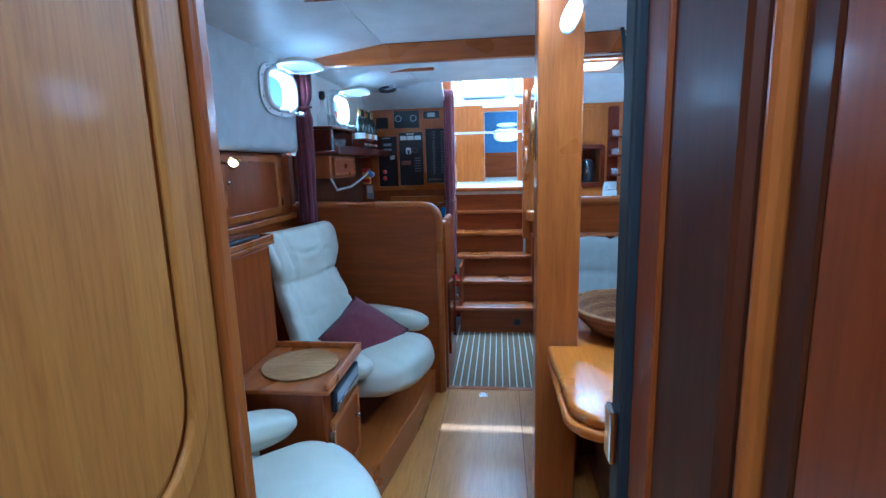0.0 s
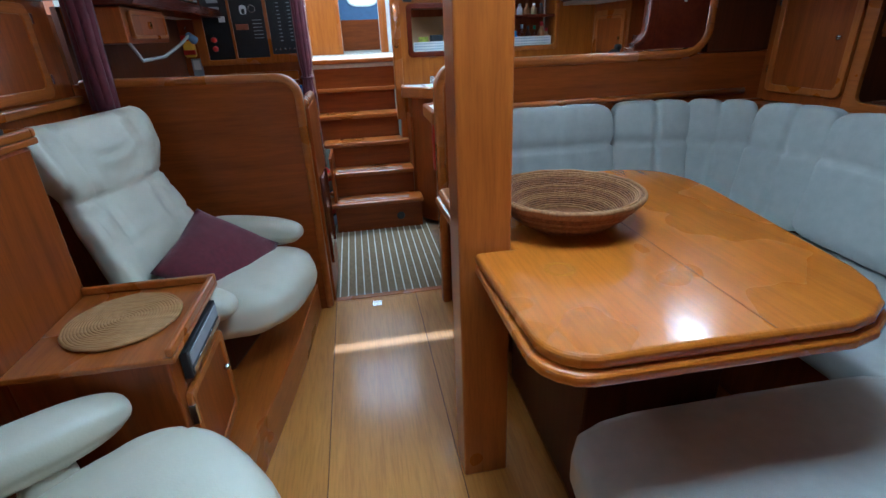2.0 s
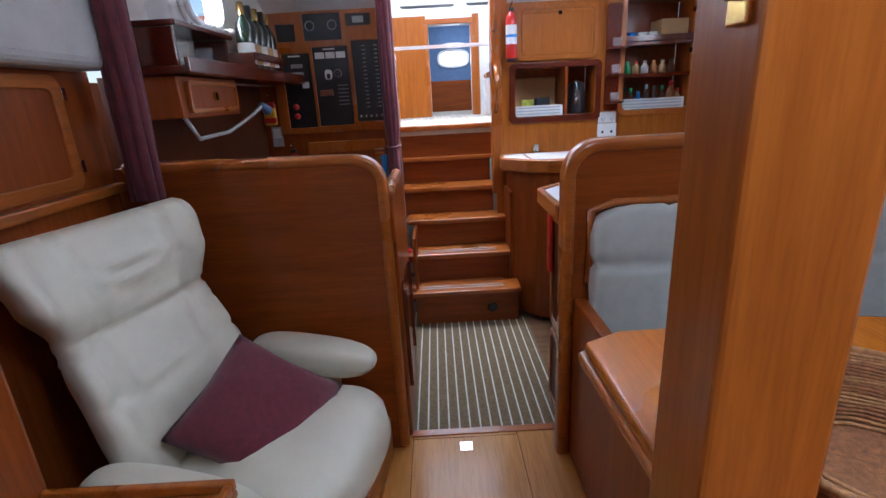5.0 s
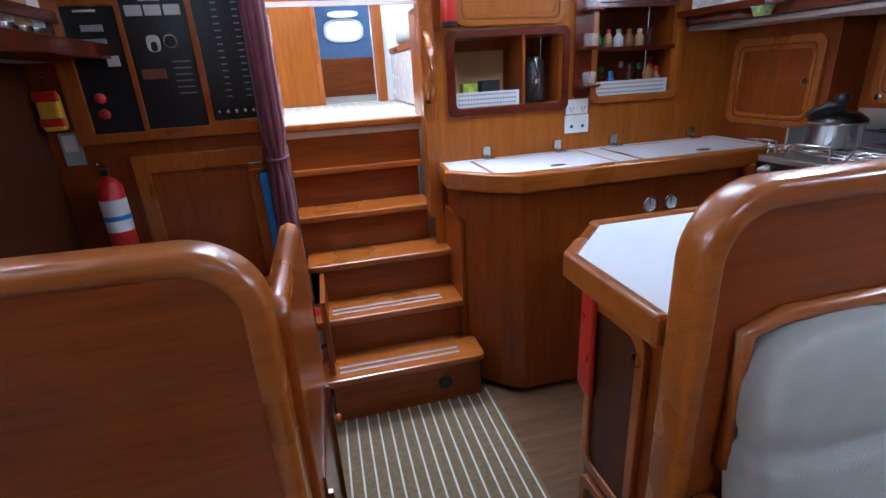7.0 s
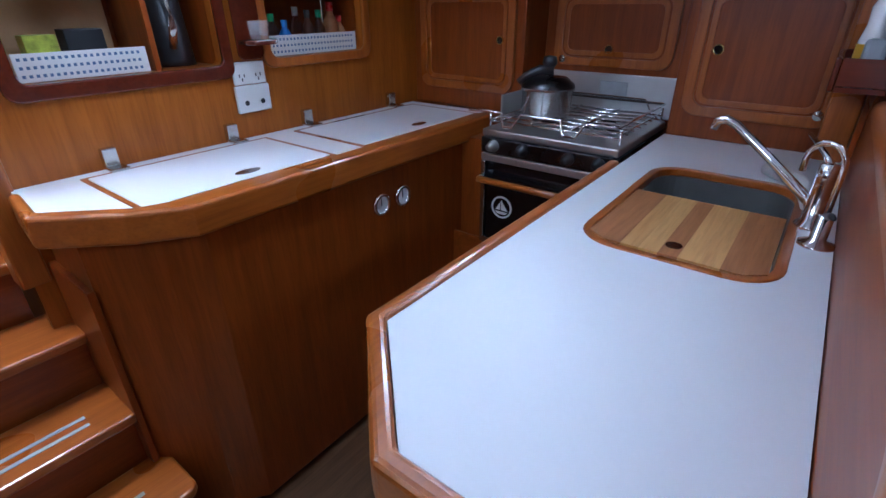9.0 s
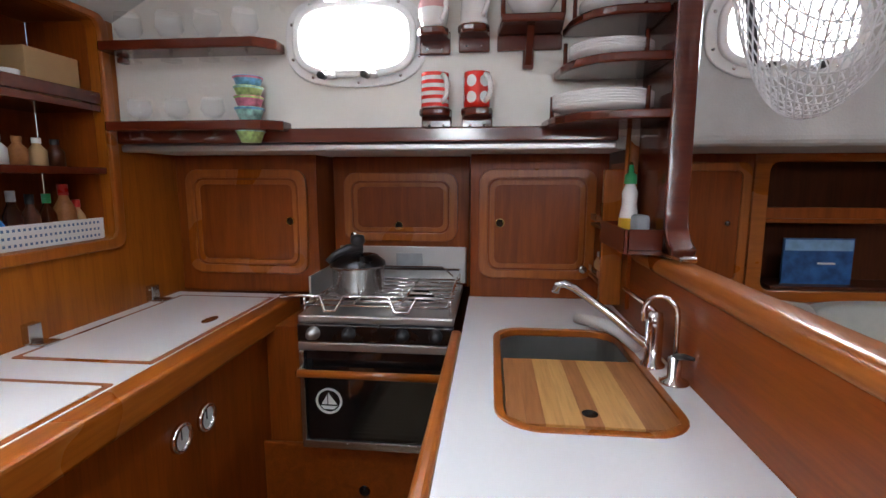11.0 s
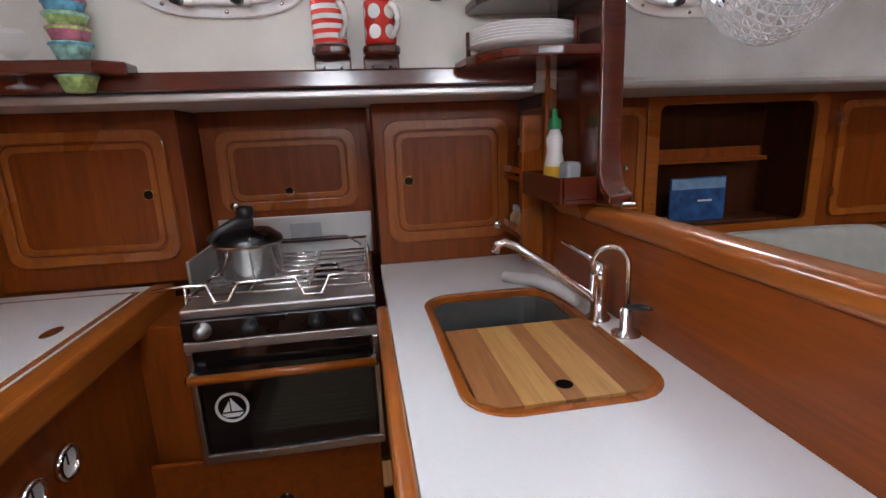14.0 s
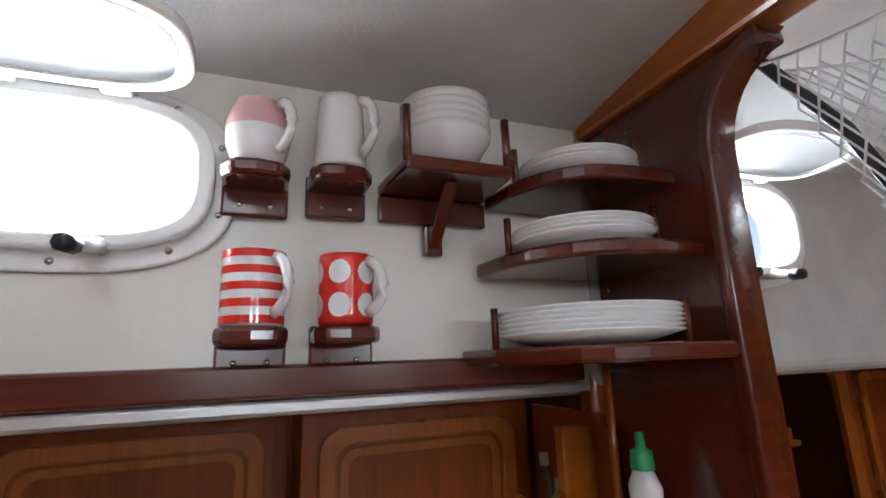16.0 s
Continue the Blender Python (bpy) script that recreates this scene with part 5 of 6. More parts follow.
def portlight(y, sx, xw):
    p = thing("portlight", "white oval portlight with its lid hinged open", "portlight", (xw, y, 1.74), "oval portlights")
    f = lambda d: xw - sx * d
    prism("outer_frame", [oval(y, 1.74, 0.205, 0.128, 36, 2.8), oval(y, 1.74, 0.158, 0.086, 36, 3.2)], f(0.0015), f(0.012), GEL, "x", 0.004, p, 2, None)
    prism("inner_frame", [oval(y, 1.74, 0.178, 0.104, 36, 3.0), oval(y, 1.74, 0.156, 0.084, 36, 3.2)], f(0.0125), f(0.034), GEL, "x", 0.006, p, 3, None)
    lid = oval(0, 0, 0.156, 0.090, 36, 3.0); inner = oval(0, 0, 0.140, 0.075, 36, 3.0)
    m = Matrix.Translation((f(0.035), y, 1.845)) @ pose(0, 0, 0, 0, -sx * 85, 0) @ Matrix.Translation((0, 0, 0.095))
    prism("lid_rim", [lid, inner], -0.009, 0.009, GEL, "x", 0.004, p, 2, m)
    prism("lid_glass", inner, -0.003, 0.003, FROST, "x", 0.0, p, 2, m).visible_shadow = False
    for w0 in (-0.0102, 0.0092):
        prism("lid_seal", [oval(0, 0, 0.1405, 0.0755, 36, 3.0), oval(0, 0, 0.136, 0.071, 36, 3.0)], w0, w0 + 0.001, GREYP, "x", 0.0, p, 2, m)
    for d in (-0.06, 0.06):
        box("hinge", *sorted((f(0.013), f(0.048))), y + d - 0.018, y + d + 0.018, 1.834, 1.856, GEL, 0.005, p)
        sweep("clamp", [(f(0.02), y + d, 1.645), (f(0.05), y + d + 0.004, 1.637), (f(0.078), y + d + 0.012, 1.632)], [0.012, 0.009, 0.008], GEL, p)
        sweep("clamp_knob", [(f(0.075), y + d + 0.011, 1.632), (f(0.098), y + d + 0.016, 1.630)], [0.011, 0.010], BLACK if sx > 0 else GEL, p)
    for k in range(10):
        a = 2 * math.pi * k / 10 + 0.3
        yy, zz = y + 0.19 * math.copysign(abs(math.cos(a)) ** 0.75, math.cos(a)), 1.74 + 0.115 * math.copysign(abs(math.sin(a)) ** 0.75, math.sin(a))
        lathe("bolt", [(0.005, 0), (0.004, 0.002), (0, 0.002)], (f(0.012), yy, zz), STEEL, p, 8, pose(0, 0, 0, 0, -90 * sx))


portlight(3.435, 1, 1.48); portlight(2.285, 1, 1.48); portlight(2.41, -1, -1.10); portlight(3.32, -1, -1.10)
for nm, x in (("right", 3.2), ("left", -2.9)):
    tagged(box("backdrop_" + nm, x, x + 0.02, 0.5, 5.0, 0.6, 3.4, DAY, 0), "bright hazy daylight outside the portlights", "sky", kind=S)
tagged(box("backdrop_aft", -2.2, 2.2, 8.6, 8.62, 1.6, 5.0, DAY, 0), "bright sky behind the doghouse windows", "sky", kind=S)

# ---- galley wall: racks, mugs, glasses, bowls, plates ----
XW = 1.478


def wall_shelf(z, y0, y1):
    s = thing("glass_shelf", "dark mahogany shelf with hanging stem slots", "shelf", (XW, (y0 + y1) / 2, z), "glass shelves")
    prism("board", [(XW, y0), (XW, y1), (XW - 0.10, y1), (XW - 0.10, y0 + 0.05), (XW - 0.06, y0)], z - 0.028, z, MAHOG, "z", 0.005, s)
    box("end_cheek", XW - 0.03, XW - 0.001, y1 - 0.02, y1 - 0.001, z - 0.045, z - 0.029, MAHOG, 0.002, s)
    return s


wall_shelf(1.735, 3.645, 4.15); wall_shelf(1.515, 3.635, 4.15)


def goblet(x, y, z, h, r, group):
    g = thing("wine_glass", "clear stemmed glass hanging through the shelf", "glass", (x, y, z), group)
    lathe("bowl", [(0.004, -0.03), (0.004, 0.0), (r * 0.7, 0.012), (r, h * 0.45), (r * 0.86, h), (r * 0.83, h), (r * 0.96, h * 0.45), (r * 0.66, 0.016), (0.0, 0.005)], (x, y, z), THIN, g, 20)
    lathe("foot", [(0.0, -0.055), (0.029, -0.055), (0.027, -0.050), (0.005, -0.045), (0.004, -0.03), (0, -0.03)], (x, y, z), THIN, g, 18)


for y in (4.085, 3.96, 3.845, 3.735):
    goblet(XW - 0.055, y, 1.739, 0.075, 0.038, "hanging glasses")
for y in (4.07, 3.955, 3.845):
    goblet(XW - 0.055, y, 1.519, 0.06, 0.034, "hanging glasses")
bs = thing("melamine_cups", "stack of flowered plastic cups in blue, pink and green", "cups", (XW - 0.055, 3.735, 1.47))
ctab = [plain("cup_blue", (0.16, 0.46, 0.66), 0.35, var=0.5, scale=60), plain("cup_pink", (0.75, 0.22, 0.32), 0.35, var=0.5, scale=60), plain("cup_green", (0.42, 0.62, 0.22), 0.35, var=0.5, scale=60), plain("cup_mint", (0.35, 0.68, 0.58), 0.35, var=0.5, scale=60)]
for k, (z, mt) in enumerate(((1.455, 2), (1.516, 3), (1.546, 1), (1.573, 2), (1.600, 0))):
    lathe("cup", [(0, 0), (0.027, 0), (0.040, 0.034), (0.041, 0.036), (0.038, 0.034), (0.025, 0.003), (0, 0.003)], (XW - 0.055, 3.735, z), ctab[mt], bs, 24)
    lathe("rim_band", [(0.0398, 0.029), (0.0414, 0.034)], (XW - 0.055, 3.735, z), ctab[(mt + 1) % 4], bs, 24)


def mug_rack(y, z):
    r = thing("mug_rack", "small dark mahogany mug bracket screwed to the wall", "rack", (XW, y, z), "mug racks")
    box("back", XW - 0.014, XW, y - 0.043, y + 0.043, z - 0.058, z + 0.004, MAHOG, 0.004, r)
    prism("shelf", [(XW, y - 0.042), (XW, y + 0.042), (XW - 0.06, y + 0.042), (XW - 0.08, y + 0.03), (XW - 0.085, y), (XW - 0.08, y - 0.03), (XW - 0.06, y - 0.042)], z - 0.022, z, MAHOG, "z", 0.006, r)
    for d in (-0.02, 0.02):
        lathe("screw", [(0.004, 0), (0.003, 0.002), (0, 0.002)], (XW - 0.014, y + d, z - 0.042), STEEL, r, 8, pose(0, 0, 0, 0, -90))


def mug(y, z, h, r, mat, label, deco=None, taper=0.0, bulge=0.0):
    x = XW - 0.045
    g = thing("mug", label, "mug", (x, y, z), "mugs on the wall")
    out = [(r - taper * k / 10 + bulge * math.sin(math.pi * k / 10) - bulge * 0.8, 0.004 + (h - 0.004) * k / 10) for k in range(11)]
    lathe("body", [(0, 0), (out[0][0] - 0.003, 0)] + out + [(a - 0.004, b) for a, b in out[::-1]] + [(0, 0.006)], (x, y, z), mat, g, 32)
    pts = []
    for a in np.linspace(-1.35, 1.35, 9):
        d = r * 0.93 + 0.032 * math.cos(a)
        pts.append((x - math.cos(0.6) * d, y - math.sin(0.6) * d, z + h * 0.52 + h * 0.38 * math.sin(a)))
    sweep("handle", pts, 0.006, CERAM, g, 8, False, 1.3)
    if deco == "stripe":
        for k in range(5):
            zz = z + 0.002 + k * h / 4.6
            lathe("stripe", [(r + 0.0006, 0), (r + 0.0006, h / 9.5)], (x, y, zz), REDG, g, 32)
    if deco == "dot":
        for k in range(6):
            for zz in (0.27, 0.73):
                c = k * math.pi / 3 + (0.0 if zz < 0.5 else 0.0) - 2.5
                bm = bmesh.new()
                ctr_v = bm.verts.new((x + (r + 0.001) * math.cos(c), y + (r + 0.001) * math.sin(c), z + h * zz))
                ring = [bm.verts.new((x + (r + 0.0008) * math.cos(c + 0.40 * math.cos(t)), y + (r + 0.0008) * math.sin(c + 0.40 * math.cos(t)), z + h * zz + 0.0155 * math.sin(t))) for t in np.linspace(0, 2 * math.pi, 16, endpoint=False)]
                for q in range(16):
                    bm.faces.new((ctr_v, ring[q], ring[q - 1]))
                finish("dot", bm, CERAM, g, True)
    if deco == "half":
        lathe("band", [(a + 0.0006, b) for a, b in out[5:]], (x, y, z), PINK, g, 32)
    return g


for y, z in ((3.207, 1.752), (3.098, 1.757), (3.203, 1.543), (3.088, 1.543)):
    mug_rack(y, z)
mug(3.207, 1.753, 0.088, 0.041, CERAM, "pink and white ceramic mug on a wall bracket", "half", 0.003, 0.010)
mug(3.098, 1.758, 0.108, 0.037, CERAM, "tall plain white mug on a wall bracket", None, 0.006)
mug(3.203, 1.544, 0.092, 0.038, CERAM, "white mug with red stripes on a bracket", "stripe")
mug(3.088, 1.544, 0.092, 0.036, REDG, "red mug with white dots on a bracket", "dot")

br = thing("bowl_rack", "dark mahogany rack with pegs for bowls", "rack", (XW, 2.947, 1.755))
prism("shelf", [(XW, 2.86), (XW, 3.035), (XW - 0.13, 3.025), (XW - 0.13, 2.87)], 1.741, 1.761, MAHOG, "z", 0.005, br)
box("back", XW - 0.014, XW, 2.86, 3.035, 1.700, 1.740, MAHOG, 0.003, br); box("leg", XW - 0.016, XW, 2.935, 2.965, 1.65, 1.699, MAHOG, 0.004, br)
prism("brace", [(XW - 0.016, 1.66), (XW - 0.10, 1.740), (XW - 0.08, 1.740), (XW - 0.016, 1.69)], 2.94, 2.96, MAHOG, "y", 0.003, br)
for y in (2.873, 3.022):
    sweep("peg", [(XW - 0.12, y, 1.755), (XW - 0.12, y, 1.834)], 0.006, MAHOG, br, 8)
bw2 = thing("white_bowls", "stack of white bowls in the wall rack", "bowls", (XW - 0.07, 2.947, 1.762))
for k in range(5):
    lathe("bowl", [(0, 0), (0.035, 0), (0.066, 0.045), (0.068, 0.056), (0.065, 0.055), (0.033, 0.006), (0, 0.005)], (XW - 0.072, 2.947, 1.762 + 0.0115 * k), CERAM, bw2, 32)
for z, yl, d, n, r in ((1.752, 2.860, 0.19, 3, 0.090), (1.640, 2.880, 0.22, 4, 0.102), (1.508, 2.910, 0.25, 6, 0.122)):
    ps = thing("plate_shelf", "curved glossy mahogany corner shelf with pegs", "shelf", (XW - d / 2, 2.75, z), "plate shelves")
    lp = [(XW - 0.01, 2.642), (XW - 0.01, yl)] + [(XW - 0.01 - (d) * math.sin(a) ** 0.9, 2.70 + (yl - 2.70) * math.cos(a) ** 0.7) for a in np.linspace(0.35, 1.50, 7)] + [(XW - 0.01 - d, 2.642)]
    prism("board", lp, z - 0.022, z, MAHOG, "z", 0.005, ps)
    for px, py in ((XW - 0.085, yl - 0.020), (XW - d + 0.025, 2.69)):
        sweep("peg", [(px, py, z - 0.005), (px, py, z + 0.055)], 0.0055, MAHOG, ps, 8)
    pt = thing("white_plates", "stack of white plates on the corner shelf", "plates", (XW - d / 2, 2.77, z + 0.001), "stacks of plates")
    for k in range(n):
        lathe("plate", [(0, 0.0), (r * 0.6, 0.0), (r, 0.014), (r, 0.0165), (r * 0.6, 0.004), (0, 0.004)], (XW - 0.022 - r * 0.93, 2.652 + r, z + 0.001 + 0.006 * k), CERAM, pt, 40)
# spice rack and caddy in the corner by the sink
sr = thing("spice_rack", "teak corner rack for bottles", "rack", (1.64, 2.66, 1.2))
prism("side_board", [(1.46, 0.98), (1.70, 0.98), (1.70, 1.40), (1.50, 1.40), (1.46, 1.36)], 2.647, 2.659, TEAK, "y", 0.002, sr)
for z in (1.03, 1.20):
    box("shelf", 1.53, 1.71, 2.66, 2.715, z, z + 0.01, TEAK, 0.002, sr); box("bar", 1.53, 1.71, 2.71, 2.716, z + 0.02, z + 0.04, TRIM, 0.002, sr)
box("cheek", 1.505, 1.529, 2.66, 2.722, 0.98, 1.38, TRIM_Z, 0.004, sr)


def small_bottle(name, label, x, y, z, r, h, body, cap, cat="bottle", group=""):
    b = thing(name, label, cat, (x, y, z), group)
    lathe("body", [(0, 0), (r, 0), (r, h * 0.55), (r * 0.45, h * 0.75), (r * 0.4, h * 0.82), (0, h * 0.82)], (x, y, z), body, b, 16)
    lathe("cap", [(r * 0.5, h * 0.80), (r * 0.5, h), (0, h)], (x, y, z), cap, b, 14)
    return b


small_bottle("sauce_bottle", "small clear bottle with grey cap in the rack", 1.62, 2.688, 1.211, 0.017, 0.11, GLASS, GREYP)
for x, z in ((1.58, 1.041), (1.63, 1.041), (1.575, 1.211), (1.67, 1.041)):
    small_bottle("spice_jar", "small spice jar in the rack", x, 2.688, z, 0.018, 0.075, CARD, GREYP, "jar", "spice jars")
cd = thing("sink_caddy", "dark mahogany caddy box on the board", "caddy", (1.32, 2.66, 1.2))
box("front", 1.22, 1.47, 2.725, 2.735, 1.175, 1.235, MAHOG, 0.003, cd); box("bottom", 1.22, 1.47, 2.648, 2.724, 1.175, 1.185, MAHOG, 0.001, cd)
for x in (1.22, 1.46):
    box("end", x, x + 0.01, 2.648, 2.724, 1.186, 1.235, MAHOG, 0.001, cd)
ds = thing("detergent_bottle", "white detergent bottle with green cap in the caddy", "bottle", (1.36, 2.69, 1.187))
lathe("body", [(0, 0), (0.03, 0), (0.031, 0.07), (0.024, 0.10), (0.026, 0.13), (0.014, 0.155), (0, 0.156)], (1.365, 2.688, 1.187), CERAM, ds, 20, Matrix.Diagonal((1, 0.75, 1, 1)))
lathe("cap", [(0.016, 0.152), (0.015, 0.175), (0.007, 0.18), (0.006, 0.20), (0, 0.201)], (1.365, 2.688, 1.187), GREENP, ds, 16)
lathe("label", [(0.0316, 0.02), (0.0318, 0.065)], (1.365, 2.688, 1.187), YELLOW, ds, 20, Matrix.Diagonal((1, 0.76, 1, 1)))
sg = thing("scrubbing_sponge", "dark sponge leaning in the caddy", "sponge", (1.29, 2.69, 1.187)); box("block", 1.26, 1.31, 2.665, 2.70, 1.187, 1.265, GREYP, 0.008, sg)
sk = thing("wooden_spoon", "thin wooden spoon handle standing in the corner", "spoon", (1.42, 2.69, 1.187)); sweep("handle", [(1.42, 2.69, 1.187), (1.43, 2.68, 1.50)], 0.006, TRIM_Z, sk)

# ---- contents of the two niches ----


def punched_basket(x0, x1, y, z, h):
    b = thing("punched_basket", "white plastic basket with rows of square holes", "basket", (x0, y, z), "white baskets")
    box("front", x0, x1, y, y + 0.004, z, z + h, PAPER, 0.001, b)
    box("bottom", x0, x1, y + 0.0045, y + 0.12, z, z + 0.004, PAPER, 0.0, b)
    bm = bmesh.new(); n = int((x1 - x0) / 0.0145)
    for i in range(n):
        for k in range(3):
            xx, zz = x0 + 0.012 + i * (x1 - x0 - 0.02) / n, z + h * (0.2 + 0.3 * k)
            vs = [bm.verts.new((xx + a, y - 0.0008, zz + c)) for a, c in ((-0.0035, -0.0035), (0.0035, -0.0035), (0.0035, 0.0035), (-0.0035, 0.0035))]
            bm.faces.new(vs)
    tagged(finish("holes", bm, BLUEC, b), kind="stuff")


punched_basket(0.355, 0.645, 4.20, 1.169, 0.062); punched_basket(1.012, 1.40, 4.20, 1.176, 0.062)
tb2 = thing("tea_carton", "small green and yellow tea carton", "carton", (0.44, 4.3, 1.175)); box("carton", 0.405, 0.475, 4.27, 4.32, 1.175, 1.265, plain("lime_card", (0.45, 0.52, 0.06), 0.5, var=0.4, scale=50), 0.002, tb2)
dk = thing("dark_carton", "dark grey carton in the niche", "carton", (0.54, 4.3, 1.175)); box("carton", 0.495, 0.585, 4.28, 4.34, 1.175, 1.275, RUBBER, 0.003, dk)
chb = thing("chopping_boards", "thin boards standing at the niche back", "boards", (0.5, 4.38, 1.17)); box("board", 0.36, 0.64, 4.385, 4.392, 1.17, 1.40, CARD, 0.003, chb)
kt = thing("electric_kettle", "black and steel electric kettle in the niche", "kettle", (0.755, 4.3, 1.17))
lathe("body", [(0, 0), (0.062, 0), (0.06, 0.02), (0.05, 0.17), (0.03, 0.19), (0, 0.195)], (0.755, 4.30, 1.169), BLACK, kt, 24)
sweep("handle", [(0.735, 4.25, 1.36), (0.735, 4.215, 1.36), (0.735, 4.21, 1.28), (0.735, 4.235, 1.22)], 0.011, STEEL, kt)
for i, (x, h, body, cap) in enumerate(((1.05, 0.13, GLASS, BLACK), (1.09, 0.12, GLASS, GREENP), (1.14, 0.10, BLUEP, BLUEP), (1.19, 0.14, GLASS, GREYP), (1.24, 0.13, DARK, BLACK), (1.29, 0.13, GLASS, GREENP), (1.345, 0.155, BEECH2, REDP), (1.385, 0.11, CARD, REDP))):
    small_bottle("condiment_bottle", "condiment bottle standing in the white basket", x, 4.27, 1.181, 0.021 if i != 6 else 0.027, h, body, cap, "bottle", "condiments")
for i, x in enumerate((1.06, 1.115, 1.17, 1.225, 1.28, 1.335)):
    small_bottle("spice_jar", "small spice jar on the niche shelf", x, 4.27, 1.386, 0.022, 0.075, (GREENP, CARD, PAPER, BEECH2, CARD, DARK)[i], (GREENP, REDP, GREYP, BEECH2, PAPER, BLACK)[i], "jar", "spice jars")
for i, x in enumerate((1.07, 1.135, 1.20)):
    g = thing("tea_cup", "small cup on the upper niche shelf", "cup", (x, 4.25, 1.566), "tea cups")
    lathe("body", [(0, 0), (0.022, 0), (0.029, 0.055), (0.027, 0.055), (0.02, 0.004), (0, 0.004)], (x, 4.25, 1.566), (BLUEP, CERAM, CERAM)[i], g, 20)
    sweep("handle", [(x - 0.026, 4.245, 1.605), (x - 0.042, 4.24, 1.60), (x - 0.036, 4.242, 1.58), (x - 0.023, 4.247, 1.577)], 0.004, CERAM, g)
cbx = thing("cardboard_box", "plain brown cardboard box in the niche", "box", (1.33, 4.32, 1.566)); box("carton", 1.24, 1.405, 4.235, 4.39, 1.566, 1.69, CARD, 0.002, cbx)
# wall plate: sockets
so = thing("wall_sockets", "two stacked white double power sockets", "sockets", (0.91, 4.17, 1.1))
box("upper_plate", 0.862, 0.972, 4.170, 4.179, 1.106, 1.172, PAPER, 0.004, so); box("lower_plate", 0.858, 0.976, 4.166, 4.179, 1.022, 1.104, PAPER, 0.004, so)
for x in (0.889, 0.945):
    for dx, rot in ((-0.008, 25), (0.008, -25), (0.0, 0)):
        box("slot", x + dx - 0.0015, x + dx + 0.0015, 4.1688, 4.1698, 1.128 + (0 if rot else -0.012), 1.138 + (0 if rot else -0.012), BLACK, 0, so)
    lathe("outlet", [(0, 0.001), (0.008, 0.001)], (x, 4.166, 1.052), BLACK, so, 14, pose(0, 0, 0, 90))
# glass holder board with three small shelves
gr = thing("tumbler_rack", "tall mahogany board with three tumbler shelves", "rack", (0.93, 4.17, 1.2))
prism("board", rrect(0.885, 0.972, 1.178, 1.78, 0.02), 4.158, 4.1645, MAHOG, "y", 0.002, gr)
for z in (1.235, 1.39, 1.54):
    prism("shelf", [(0.888, 4.157), (0.985, 4.157), (0.995, 4.11), (0.97, 4.085), (0.90, 4.085), (0.885, 4.11)], z - 0.014, z, MAHOG, "z", 0.004, gr)
    tg = thing("tumbler", "clear glass tumbler on the small shelf", "glass", (0.94, 4.12, z), "tumblers")
    lathe("body", [(0, 0), (0.026, 0), (0.031, 0.05), (0.0295, 0.05), (0.024, 0.006), (0, 0.006)], (0.94, 4.12, z + 0.001), THIN, tg, 20)
# cupboard above the first niche, extinguisher beside it
cu2 = thing("bulkhead_cupboard", "light teak cupboard door with a small black hole", "cupboard", (0.6, 4.17, 1.5))
panel_door(cu2, "y", 4.179, 0.355, 0.835, 1.49, 1.79, -1, (GOLD, GOLD), 0.035, 0.022, None, True)
box("keyhole", 0.60, 0.62, 4.160, 4.166, 1.735, 1.755, SOOT, 0.002, cu2)


def extinguisher(x, y, z, h, r, group="fire extinguishers"):
    e = thing("fire_extinguisher", "red fire extinguisher with white label", "extinguisher", (x, y, z), group)
    lathe("cylinder", [(0, 0), (r * 0.9, 0), (r, 0.01), (r, h * 0.74), (r * 0.6, h * 0.82), (0.012, h * 0.84), (0.012, h * 0.88), (0, h * 0.88)], (x, y, z), REDP, e, 24)
    lathe("label", [(r + 0.0008, h * 0.28), (r + 0.0008, h * 0.62)], (x, y, z), PAPER, e, 24)
    lathe("label_band", [(r + 0.0014, h * 0.40), (r + 0.0014, h * 0.45)], (x, y, z), BLUEP, e, 24)
    box("valve", x - 0.014, x + 0.014, y - 0.012, y + 0.012, z + h * 0.86, z + h * 0.93, BLACK, 0.003, e)
    sweep("lever", [(x, y + 0.01, z + h * 0.95), (x, y - 0.03, z + h), (x, y - 0.05, z + h)], 0.005, STEEL, e)
    lathe("foot", [(r * 0.92, -0.012), (r * 1.0, 0.006)], (x, y, z), BLACK, e, 24)


extinguisher(0.318, 4.128, 1.50, 0.30, 0.032); extinguisher(-1.03, 4.12, 0.72, 0.36, 0.045); extinguisher(-0.375, 4.02, 0.06, 0.42, 0.042)

# ---- navigation instruments ----
nv = thing("instrument_panel", "teak frame with black switch and radio panels", "instrument panel", (-0.75, 4.17, 1.2))
panes = [(-1.04, -0.872, 1.175, 1.60), (-0.855, -0.645, 1.18, 1.63), (-0.622, -0.447, 1.195, 1.655), (-1.05, -0.94, 1.665, 1.76), (-0.89, -0.67, 1.665, 1.81), (-0.638, -0.495, 1.735, 1.80)]
prism("frame", [[(-1.10, 1.14), (-0.425, 1.14), (-0.425, 1.84), (-1.10, 1.82)]] + [rrect(a, b, c, d, 0.006, 2) for a, b, c, d in panes], 4.160, 4.178, TRIM_Z, "y", 0.003, nv)
for a, b, c, d in panes:
    box("panel", a + 0.001, b - 0.001, 4.168, 4.176, c + 0.001, d - 0.001, BLACK, 0.0, nv)
for k in range(16):
    z = 1.625 - k * 0.023
    for x in (-0.585, -0.515):
        box("switch", x, x + 0.018, 4.161, 4.168, z - 0.005, z + 0.005, RUBBER, 0.001, nv)
        box("caption", x + 0.024, x + 0.044, 4.1668, 4.1678, z - 0.0025, z + 0.0025, GREYP, 0, nv)
